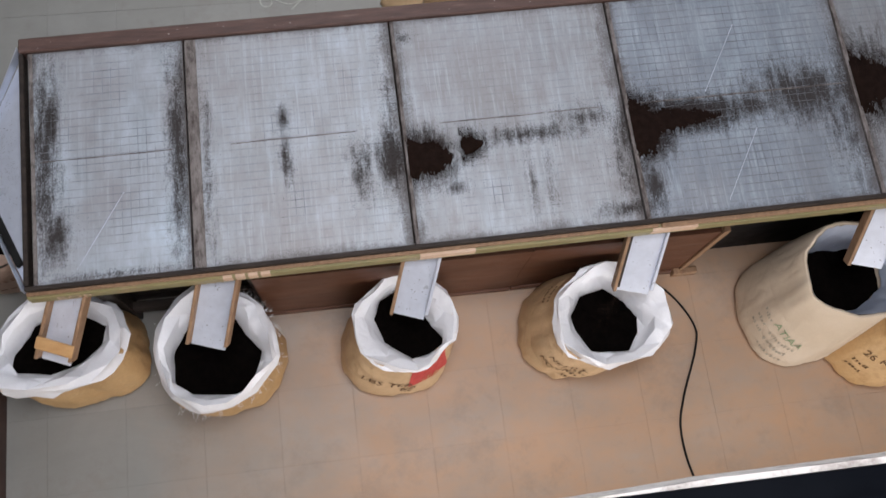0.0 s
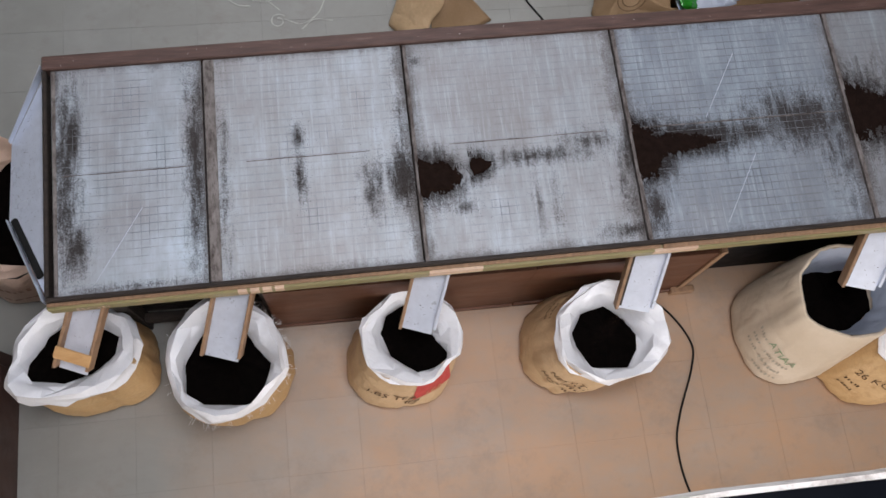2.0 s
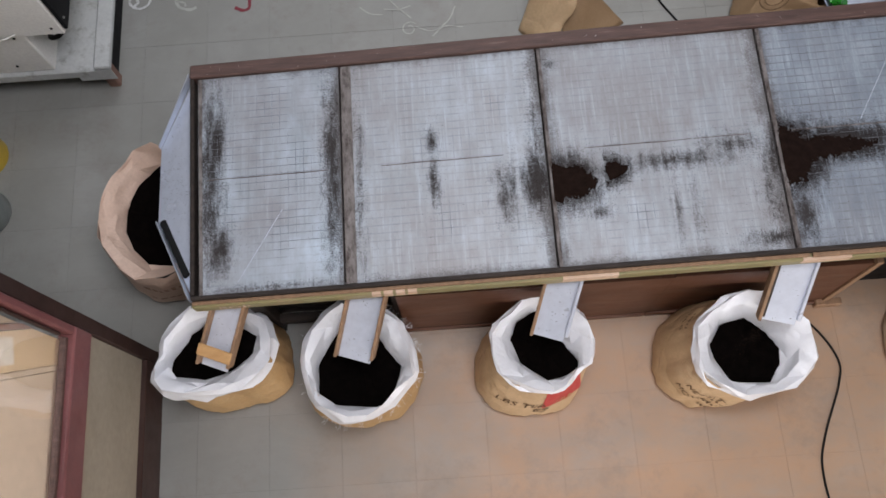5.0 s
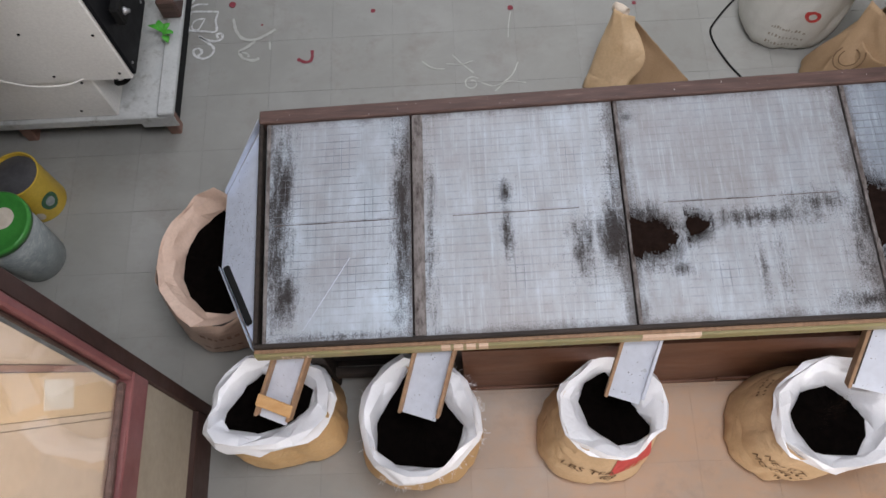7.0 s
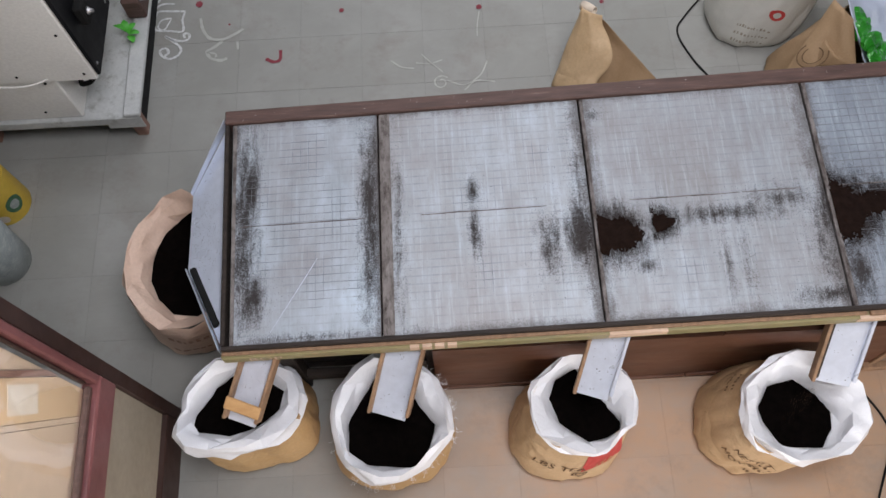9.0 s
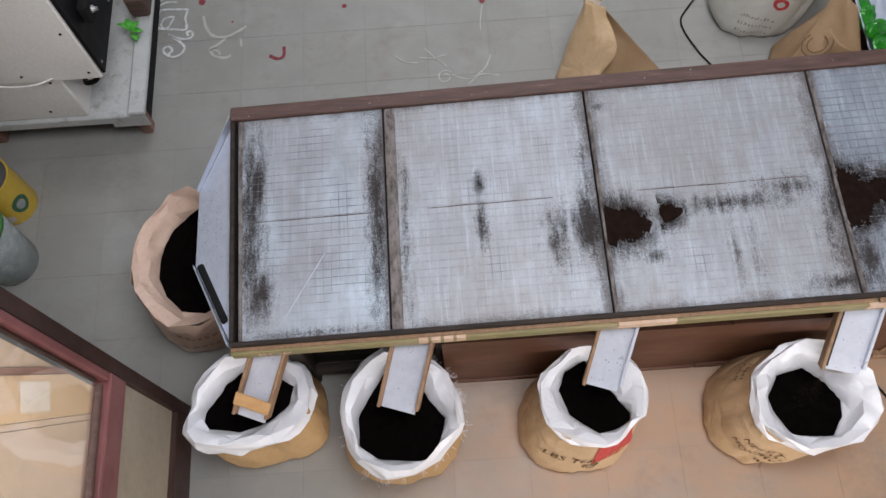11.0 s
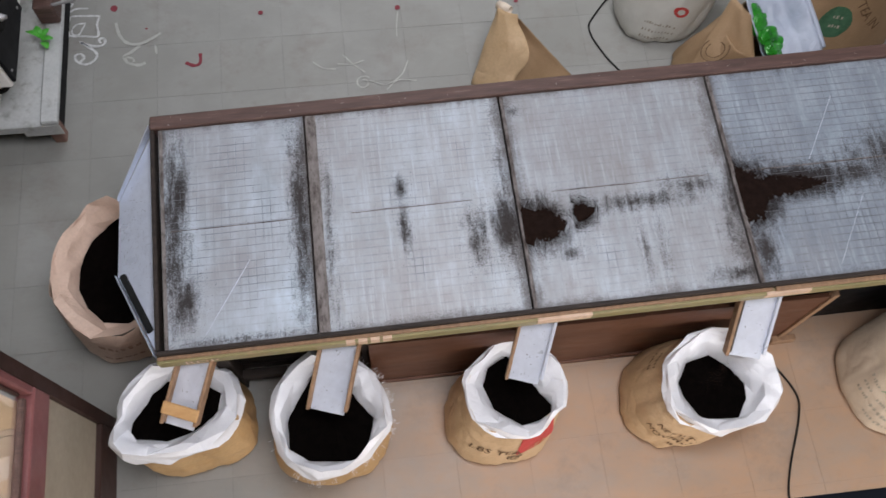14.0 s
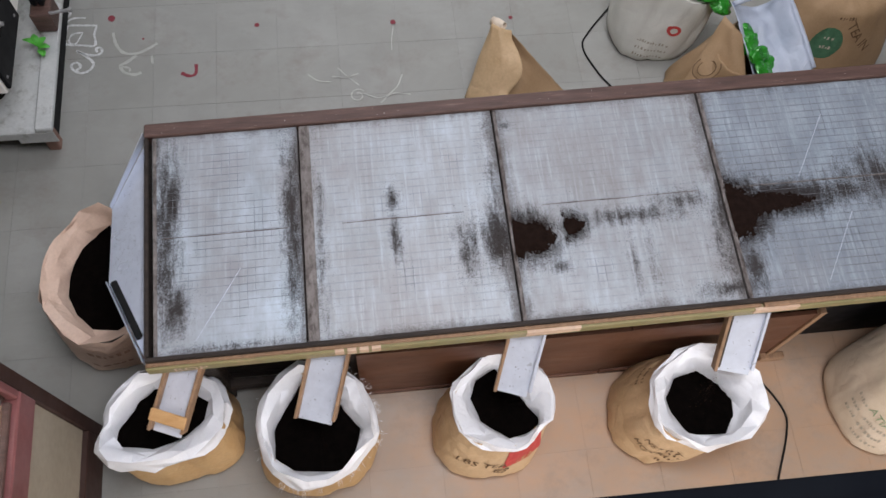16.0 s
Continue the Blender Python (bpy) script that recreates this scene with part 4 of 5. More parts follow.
def zip_rings(bm, a, b):
    """Triangles between two closed rings of (angle, vertex) with unlike counts."""
    i = j = 0
    na, nb = len(a), len(b)
    full = 2 * math.pi
    while i < na or j < nb:
        ta = a[(i + 1) % na][0] + (full if i + 1 >= na else 0)
        tb = b[(j + 1) % nb][0] + (full if j + 1 >= nb else 0)
        if j >= nb or (i < na and ta <= tb):
            bm.faces.new((a[i % na][1], a[(i + 1) % na][1], b[j % nb][1]))
            i += 1
        else:
            bm.faces.new((a[i % na][1], b[(j + 1) % nb][1], b[j % nb][1]))
            j += 1


def folds(shape, mouth, cuff, depth, seed, peak=None, wide=0.03):
    """A crumpled sheet that comes up from the opening, over the rim and down outside, in flat facets."""
    rng = random.Random(seed)
    reach = mouth_line(mouth)
    cx, cy = shape.rim
    bm = bmesh.new()
    def crest(t):
        if peak is None:
            return 0.0
        d = abs((t - radians(peak[0]) + math.pi) % (2 * math.pi) - math.pi)
        return peak[1] * max(0.0, 1 - d / 0.42)
    def angles(m, off):
        return [2 * math.pi * (q + off + rng.uniform(-0.28, 0.28)) / m for q in range(m)]
    def ring(ts, place):
        out = []
        for t in sorted(x % (2 * math.pi) for x in ts):
            out.append((t, bm.verts.new(place(t))))
        return out
    def rim(t, out, dz):
        return shape.at(t, 1.0, out, dz + crest(t), plain=1.0)
    def between(t, f, z):
        p, r = shape.at(t, 1.0, 0.0, 0.0, plain=1.0), reach(t)
        q = Vector((cx + r * math.cos(t), cy + r * math.sin(t), 0))
        return Vector((p.x + (q.x - p.x) * f, p.y + (q.y - p.y) * f, p.z + z + crest(t) * (1 - f)))
    corners = [radians(a) for a, _ in mouth]
    rings = []
    if cuff > 0:
        # the hem hangs lower at the front than at the back
        def hem(t):
            return -cuff * (0.85 - 0.35 * math.sin(t)) * rng.uniform(0.75, 1.25)
        rings.append(ring(angles(26, 0.0), lambda t: rim(t, wide + rng.uniform(-0.006, 0.008), hem(t))))
        rings.append(ring(angles(15, 0.5), lambda t: rim(t, wide * 0.8 + rng.uniform(-0.011, 0.011), -0.45 * cuff)))
    rings.append(ring(angles(17, 0.0), lambda t: rim(t, 0.008 + rng.uniform(-0.009, 0.010), rng.uniform(-0.012, 0.018))))
    rings.append(ring(angles(19, 0.5), lambda t: between(t, 0.38 + rng.uniform(-0.16, 0.16), -0.22 * depth + rng.uniform(-0.022, 0.016))))
    rings.append(ring(angles(17, 0.1), lambda t: between(t, 0.74 + rng.uniform(-0.13, 0.11), -0.58 * depth + rng.uniform(-0.02, 0.014))))
    mid = [(a + b) / 2 for a, b in zip(corners, corners[1:])]
    rings.append(ring(corners + mid, lambda t: between(t, 1.0, -depth)))
    rings.append(ring(corners + mid, lambda t: between(t, 1.06, -depth - 0.03)))
    hem_line = [v.co.copy() for _, v in rings[0]]
    for a, b in zip(rings, rings[1:]):
        zip_rings(bm, a, b)
    bmesh.ops.subdivide_edges(bm, edges=bm.edges[:], cuts=2, use_grid_fill=True)
    off = Vector((seed * 0.7, seed * 1.3, 0))
    for v in bm.verts:
        p = v.co * 9 + off
        v.co += Vector((noise.noise(p), noise.noise(p + Vector((7, 3, 1))), noise.noise(p + Vector((2, 9, 4))))) * 0.004
        p = v.co * 30 + off
        v.co += Vector((noise.noise(p), noise.noise(p + Vector((7, 3, 1))), abs(noise.noise(p + Vector((2, 9, 4)))))) * 0.0022
    return bm, hem_line


def build_sack(label, shape, paper, liner, cuff, inner, depth, seed, fray=False, group="sacks under the chutes", full=True, peak=None, mouth=None, wide=0.03):
    """An open sack: paper body, liner turned out over the rim, tea inside."""
    sack = thing("tea_sack", label, "sack", group)
    n = 108
    th = [2 * math.pi * i / n for i in range(n)]
    rng = random.Random(seed)
    mid = shape.rim
    top = 1.0 - (0.0 if liner is None else 0.45 * cuff / shape.h)
    rows = [[shape.at(t, 0.0, -0.03) for t in th]] + [[shape.at(t, v) for t in th] for v in (0.0, 0.03, 0.07, 0.12, 0.2, 0.3, 0.4, 0.5, 0.6, 0.7, 0.8, 0.88, top)]
    if mouth is None:
        mouth = []
        for a in range(0, 360, 40):
            p = shape.at(radians(a), 1.0, -inner, 0.0)
            mouth.append((a, math.hypot(p.x - mid[0], p.y - mid[1])))
        plain_rim = liner is None
    else:
        plain_rim = False
    if plain_rim:
        rows += [[shape.at(t, 1.0, -0.004, 0.006) for t in th], [shape.at(t, 1.0, -0.014, 0.0) for t in th],
                 [shape.at(t, 1.0, -inner * 0.6, -depth * 0.55) for t in th], [shape.at(t, 1.0, -inner, -depth) for t in th]]
    part("body", skin(rows, n, True), paper, sack, smooth=True)
    if not plain_rim:
        bm, hem = folds(shape, mouth, cuff, depth, seed, peak, wide=wide)
        if liner is None:
            part("rim_folds", bm, paper, sack, "crumpled paper folded in at the mouth", True, 24)
        else:
            part("liner", bm, liner, sack, "white plastic liner folded over the rim", True, 30)
        if fray:
            bm = bmesh.new()
            for _ in range(150):
                q = Vector(rng.choice(hem))
                way = (q - Vector((*mid, q.z))).normalized()
                if way.x < 0.25 and way.y > -0.8 and rng.random() < 0.85:
                    continue
                q = q + Vector((-way.y, way.x, 0)) * rng.uniform(-0.035, 0.035) - way * 0.004
                pts = [q]
                for j in range(4):
                    q = q + way * rng.uniform(0.001, 0.007) + Vector((rng.uniform(-1, 1), rng.uniform(-1, 1), rng.uniform(-1, 0.5))) * 0.007
                    pts.append(q)
                tube(glide(pts, 3), 0.0005, 3, bm)
            tagged(part("frayed_threads", bm, liner, sack, "loose white frayed threads"), kind="stuff")
    if not full:
        return sack
    # tea: a shallow heap that meets the liner
    rows = []
    reach = mouth_line(mouth)
    for f in (1.05, 0.9, 0.72, 0.5, 0.28, 0.1):
        ring = []
        for t in th:
            x, y = mid[0] + reach(t) * f * math.cos(t), mid[1] + reach(t) * f * math.sin(t)
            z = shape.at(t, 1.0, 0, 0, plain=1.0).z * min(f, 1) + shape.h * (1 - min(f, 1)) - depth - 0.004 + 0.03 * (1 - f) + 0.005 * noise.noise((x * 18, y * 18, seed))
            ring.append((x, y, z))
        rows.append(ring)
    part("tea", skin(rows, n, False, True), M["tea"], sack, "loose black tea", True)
    return sack


def build_sacks():
    kraft = "ochre paper tea sack, white liner folded over rim"
    s1 = SackShape(11, (-0.105, -1.915), (0.222, 0.19), (-0.13, -1.915), (0.225, 0.145), 0.40, 10, 0.025, 0.09)
    build_sack(kraft + ", slumped", s1, M["kraft"], M["liner"], 0.06, 0.026, 0.075, 11, fray=False, peak=(117, 0.04), mouth=((20, 0.165), (60, 0.13), (111, 0.134), (143, 0.134), (186, 0.179), (202, 0.208), (245, 0.115), (302, 0.091), (351, 0.137)))
    s2 = SackShape(23, (0.412, -2.0), (0.245, 0.2), (0.445, -1.99), (0.192, 0.208), 0.42, 0, 0.02, 0.09)
    build_sack(kraft + ", frayed", s2, M["kraft"], M["liner"], 0.05, 0.014, 0.085, 23, fray=True, peak=(112, 0.07), mouth=((22, 0.103), (60, 0.12), (105, 0.209), (120, 0.172), (156, 0.151), (182, 0.176), (221, 0.233), (295, 0.207), (326, 0.162), (350, 0.153)))
    s3 = SackShape(37, (1.108, -2.01), (0.226, 0.208), (1.145, -1.98), (0.178, 0.175), 0.41, 0, 0.02, 0.08)
    o = build_sack("tan paper tea sack, red printed band, white liner", s3, M["pale_kraft"], M["liner"], 0.03, 0.026, 0.09, 37, peak=(98, 0.06), wide=0.018, mouth=((35, 0.085), (93, 0.153), (128, 0.142), (162, 0.126), (210, 0.102), (281, 0.142), (324, 0.158), (336, 0.15), (355, 0.1)))
    print_on(s3, "LBS TEA", 0.056, 250, 0.50, M["ink"], o, "brown printed lettering", lean=-4)
    patch_on(s3, 273, 324, 0.44, 0.82, M["red_ink"], o, "red printed band")
    print_on(s3, "TEA", 0.05, 298, 0.50, M["kraft"], o, "lettering left out of the red band", lean=0).location = (0.0008, -0.0015, 0)
    for rr in (0.030, 0.018):
        ring_on(s3, 274, 0.34, rr, 0.006, M["ink"], o)
    s4 = SackShape(41, (1.838, -2.015), (0.215, 0.208), (1.928, -2.04), (0.222, 0.182), 0.43, 0, 0.02, 0.06)
    o = build_sack("tan paper tea sack, brown print, white liner", s4, M["pale_kraft"], M["liner"], 0.045, 0.036, 0.09, 41, peak=(108, 0.03), wide=0.024, mouth=((37, 0.107), (84, 0.123), (130, 0.131), (170, 0.137), (194, 0.131), (238, 0.147), (297, 0.156), (330, 0.141), (356, 0.131)))
    print_on(s4, "NET WT", 0.042, 238, 0.58, M["ink"], o, "brown printed lettering", lean=-16)
    print_on(s4, "MONTH", 0.042, 232, 0.44, M["ink"], o, "brown printed lettering", lean=-16)
    bars_on(s4, 246, 268, 0.46, 3, M["ink"], o)
    bars_on(s4, 150, 128, 0.72, 2, M["ink"], o)
    s5 = SackShape(53, (2.83, -2.055), (0.222, 0.235), (2.95, -1.98), (0.28, 0.195), 0.50, 0, 0.03, 0.07, tilt=(-0.10, 0.12))
    o = build_sack("tall cream cloth sack with faded green print, leaning open", s5, M["cloth"], None, 0.05, 0.03, 0.22, 53)
    rows = [[s5.at(2 * math.pi * i / 72, 1.0, -0.016 - 0.012 * j - 0.004 * noise.noise((i * 0.4, j, 2)), -0.002 - 0.05 * j) for i in range(72)] for j in range(5)]
    part("liner", skin(rows, 72), M["grey_liner"], o, "grey plastic liner inside", True)
    print_on(s5, "ATIAA", 0.05, 226, 0.50, M["green_ink"], o, "faded green lettering", lean=-14)
    bars_on(s5, 212, 240, 0.38, 3, M["grey_ink"], o)
    bars_on(s5, 190, 205, 0.5, 3, M["grey_ink"], o)
    s6 = SackShape(67, (3.20, -2.21), (0.24, 0.20), (3.29, -2.19), (0.20, 0.16), 0.40, 0, 0.05, 0.05)
    o = build_sack("ochre paper tea sack with printed weight, beside a cloth sack", s6, M["kraft"], M["liner"], 0.03, 0.05, 0.08, 67)
    print_on(s6, "26 KG", 0.05, 222, 0.62, M["ink"], o, "brown printed weight", lean=10)
    bars_on(s6, 205, 222, 0.42, 2, M["ink"], o)
    s0 = SackShape(74, (-0.40, -1.37), (0.225, 0.23), (-0.37, -1.335), (0.225, 0.265), 0.43, 0, 0.02, 0.06, tilt=(0.0, 0.09), rough=0.8)
    o = build_sack("pinkish brown paper sack open under the discharge lip", s0, M["pink_kraft"], None, 0.0, 0.028, 0.10, 71, peak=(90, 0.05), mouth=((30, 0.16), (92, 0.25), (120, 0.185), (150, 0.16), (172, 0.153), (198, 0.16), (225, 0.175), (252, 0.195), (287, 0.21), (330, 0.17)))
    bars_on(s0, 252, 288, 0.62, 2, M["pale_ink"], o, 2.6)


def ring_on(shape, th, v, r, w, material, parent):
    bm = bmesh.new()
    n = 28
    rad = (shape.base_r[0] + shape.rim_r[0]) / 2
    rows = []
    for q in (r, r - w):
        rows.append([bm.verts.new(shape.at(radians(th) + q * math.cos(2 * math.pi * i / n) / rad, v + q * math.sin(2 * math.pi * i / n) / shape.h, 0.0035)) for i in range(n)])
    for i in range(n):
        bm.faces.new((rows[0][i], rows[0][(i + 1) % n], rows[1][(i + 1) % n], rows[1][i]))
    part("emblem", bm, material, parent, "round printed emblem")


def bars_on(shape, th0, th1, v, count, material, parent, tall=1.0):
    """Print that cannot be read: rows of short bars."""
    rng = random.Random(int(th0 * 7 + v * 100))
    for j in range(count):
        vv = v - j * 0.10 * tall
        a = th0
        bm = bmesh.new()
        step = 1 if th1 > th0 else -1
        while (th1 - a) * step > 0:
            w = rng.uniform(1.0, 2.6) * step
            up = rng.uniform(0.022, 0.042) * tall
            w *= tall
            vs = [bm.verts.new(shape.at(radians(t), q, 0.0035)) for t, q in ((a, vv), (a + w, vv + 0.004), (a + w, vv + up), (a, vv + up))]
            bm.faces.new(vs)
            a += w + rng.uniform(0.9, 3.0) * step
        tagged(part("print", bm, material, parent, "faint unreadable print"), kind="stuff")


# ---- behind the machine ----


def sheet_between(a, b, c, d, bulge, seed, n=18, thick=0.003, rumple=1.0, tuck=0.0):
    """A creased sheet between four corners, bulging in its middle."""
    a, b, c, d = map(Vector, (a, b, c, d))
    nor = (b - a).cross(d - a).normalized()
    bm = bmesh.new()
    sides = []
    for off in (0, thick):
        g = []
        for i in range(n + 1):
            u = i / n
            row = []
            for j in range(n + 1):
                v = j / n
                p = (a * (1 - u) + b * u) * (1 - v) + (d * (1 - u) + c * u) * v
                w = bulge * math.sin(math.pi * u) * (0.4 + 0.6 * v) + rumple * 0.022 * noise.noise((u * 3 + seed, v * 3, 1)) + rumple * 0.012 * abs(noise.noise((u * 7, v * 6 + seed, 4)))
                p = p - (b - a).normalized() * tuck * u * u * math.sin(2 * math.pi * min(v * 1.1, 1.0))
                row.append(bm.verts.new(p + nor * (w + off)))
            g.append(row)
        sides.append(g)
    for g in sides:
        for i in range(n):
            for j in range(n):
                bm.faces.new((g[i][j], g[i + 1][j], g[i + 1][j + 1], g[i][j + 1]))
    f, k = sides
    for i in range(n):
        for p, q in (((i, 0), (i + 1, 0)), ((i, n), (i + 1, n)), ((0, i), (0, i + 1)), ((n, i), (n, i + 1))):
            bm.faces.new((f[p[0]][p[1]], f[q[0]][q[1]], k[q[0]][q[1]], k[p[0]][p[1]]))
    return bm


def build_behind():
    # torn paper sack standing empty
    o = thing("paper_sack", "empty torn brown paper sack, creased and curling", "sack", "sacks behind the machine")
    part("front_sheet", sheet_between((1.22, -0.36, 0.0), (1.44, -0.60, 0.06), (1.435, -0.21, 0.325), (1.35, -0.15, 0.33), 0.05, 3, 24, rumple=0.7, tuck=0.055), M["pale_kraft"], o, "pale curling front sheet", True)
    part("back_sheet", sheet_between((1.43, -0.52, 0.0), (1.73, -0.36, 0.0), (1.43, -0.20, 0.30), (1.375, -0.165, 0.31), -0.03, 9, rumple=0.6), M["brown_sack"], o, "shaded back sheet", True)
    bm = lathe([(0.022, -0.035), (0.024, 0.0), (0.018, 0.04), (0.015, 0.04), (0.019, 0.0), (0.018, -0.035)], 14, m=pose(1.375, -0.165, 0.325, 70, 0, 40))
    part("rolled_top", bm, M["torn_paper"], o, "pale rolled paper top", True)
    # white woven bag of green pouches, its mouth sunk to one side
    sh = SackShape(91, (2.21, -0.03), (0.20, 0.19), (2.27, 0.03), (0.235, 0.19), 0.44, 0, 0.05, 0.05, tilt=(-0.30, 0.1))
    o = build_sack("white woven bag filled with green foil pouches", sh, M["woven"], None, 0, 0.03, 0.30, 91, group="sacks behind the machine", full=False)
    ring_on(sh, 272, 0.60, 0.032, 0.015, M["red_ink"], o)
    bars_on(sh, 236, 276, 0.34, 3, M["grey_ink"], o)
    # brown sack with a grey-blue liner
    sh = SackShape(97, (2.46, -0.42), (0.24, 0.18), (2.56, -0.42), (0.20, 0.15), 0.35, 0, 0.04, 0.06, tilt=(-0.1, 0.15))
    o = build_sack("brown paper sack with grey-blue liner and green pouches", sh, M["brown_sack"], None, 0.0, 0.02, 0.22, 97, group="sacks behind the machine", full=False)
    part("front_flap", sheet_between((2.13, -0.62, 0.02), (2.53, -0.68, 0.22), (2.475, -0.40, 0.455), (2.42, -0.285, 0.45), 0.035, 13, 18, 0.003, 0.8), M["brown_sack"], o, "torn paper flap standing up in a point", True)
    for r, w in ((0.068, 0.006), (0.045, 0.005)):
        bm = bmesh.new()
        rows = [[bm.verts.new(Vector((2.33, -0.485, 0.325)) + q * (math.cos(a) * Vector((0.82, -0.30, 0.49)) + math.sin(a) * Vector((0.36, 0.93, 0.10)))) for a in [2 * math.pi * i / 32 for i in range(32)]] for q in (r, r - w)]
        for q in range(32):
            bm.faces.new((rows[0][q], rows[0][(q + 1) % 32], rows[1][(q + 1) % 32], rows[1][q]))
        part("emblem", bm, M["ink"], o, "round printed emblem")
    part("liner_flap", sheet_between((2.52, -0.62, 0.37), (2.775, -0.60, 0.42), (2.735, -0.21, 0.485), (2.455, -0.225, 0.475), -0.10, 21, 22, 0.003, 1.5), M["grey_liner"], o, "grey-blue plastic liner pulled over", True)
    part("liner_hem", tube(glide([(2.47, -0.235, 0.47), (2.56, -0.215, 0.485), (2.66, -0.20, 0.49), (2.735, -0.215, 0.48), (2.765, -0.40, 0.455), (2.785, -0.58, 0.42)], 6), 0.013, 8), M["grey_liner"], o, "rolled liner hem", True)
    # full brown sack with a green roundel
    sh = SackShape(103, (3.05, -0.22), (0.29, 0.22), (3.07, -0.18), (0.22, 0.16), 0.44, 0, 0.10, 0.04)
    o = thing("tea_sack", "full brown tea sack with a dark green printed roundel", "sack", "sacks behind the machine")
    n = 64
    th = [2 * math.pi * i / n for i in range(n)]
    rows = [[sh.at(t, v) for t in th] for v in (0, 0.03, 0.08, 0.15, 0.25, 0.4, 0.55, 0.7, 0.82, 0.92, 1.0)]
    rows += [[sh.at(t, 1.0, 0, 0.03, f) for t in th] for f in (0.85, 0.6, 0.3)]
    part("body", skin(rows, n, True, True), M["brown_sack"], o, smooth=True)
    disc_on(sh, 248, 0.70, 0.075, M["dark_green_ink"], o)
    bars_on(sh, 243, 253, 0.74, 2, M["grey_ink"], o)
    print_on(sh, "TEA IN", 0.06, 280, 0.78, M["ink"], o, "brown printed lettering", lean=-50)
    bars_on(sh, 248, 270, 0.97, 1, M["ink"], o)
    # green foil pouches
    rng = random.Random(8)
    for x, y, z, s in ((2.38, -0.12, 0.41, 0.085), (2.45, -0.05, 0.41, 0.08), (2.36, -0.02, 0.43, 0.08), (2.40, 0.06, 0.43, 0.085), (2.31, -0.03, 0.38, 0.08), (2.45, -0.15, 0.38, 0.07),
                       (2.545, -0.50, 0.42, 0.055), (2.56, -0.56, 0.40, 0.05), (2.53, -0.42, 0.405, 0.05), (2.54, -0.35, 0.40, 0.045), (2.60, -0.52, 0.37, 0.06)):
        bm = bmesh.new()
        bmesh.ops.create_icosphere(bm, subdivisions=3, radius=1.0)
        o = Vector((rng.uniform(0, 50), rng.uniform(0, 50), 0))
        for v in bm.verts:
            v.co *= 1 + 0.35 * noise.noise(v.co * 1.6 + o) + 0.3 * abs(noise.noise(v.co * 2.4 + o))
        bm.transform(pose(x, y, z, rng.uniform(-40, 40), rng.uniform(-40, 40), rng.uniform(0, 180)) @ Matrix.Diagonal((s, s * 0.75, s * 0.4, 1)))
        tagged(link("foil_pouch", bm, M["foil"]), "shiny crumpled green foil tea pouch", "pouch", "green foil pouches")
    # cables
    c = tube(glide([(2.25, 0.42, 0.006), (2.10, 0.20, 0.006), (1.92, 0.0, 0.006), (1.868, -0.10, 0.006), (1.92, -0.26, 0.006), (2.02, -0.45, 0.006), (2.1, -0.8, 0.006)]), 0.0048)
    tagged(link("cable", c, M["rubber"], smooth=True), "black power cable lying on the grey floor", "cable")
    c = tube(glide([(2.05, -1.70, 0.006), (2.20, -1.80, 0.006), (2.335, -1.90, 0.006), (2.42, -2.05, 0.006), (2.405, -2.16, 0.006), (2.31, -2.36, 0.006), (2.27, -2.50, 0.006), (2.29, -2.70, 0.006), (2.4, -3.0, 0.006)]), 0.0048)
    tagged(link("cable", c, M["rubber"], smooth=True), "black power cable on the dusty brown floor by a sack", "cable")


def disc_on(shape, th, v, r, material, parent):
    bm = bmesh.new()
    n = 32
    rad = (shape.base_r[0] + shape.rim_r[0]) / 2
    rows = []
    for q in (1.0, 0.66, 0.33):
        rows.append([bm.verts.new(shape.at(radians(th) + q * r * math.cos(2 * math.pi * i / n) / rad, v + q * r * math.sin(2 * math.pi * i / n) / shape.h, 0.0025)) for i in range(n)])
    for a, b in zip(rows, rows[1:]):
        for i in range(n):
            bm.faces.new((a[i], a[(i + 1) % n], b[(i + 1) % n], b[i]))
    bm.faces.new(rows[-1])
    part("roundel", bm, material, parent, "dark green printed roundel")


# ---- the packing machine and tins ----


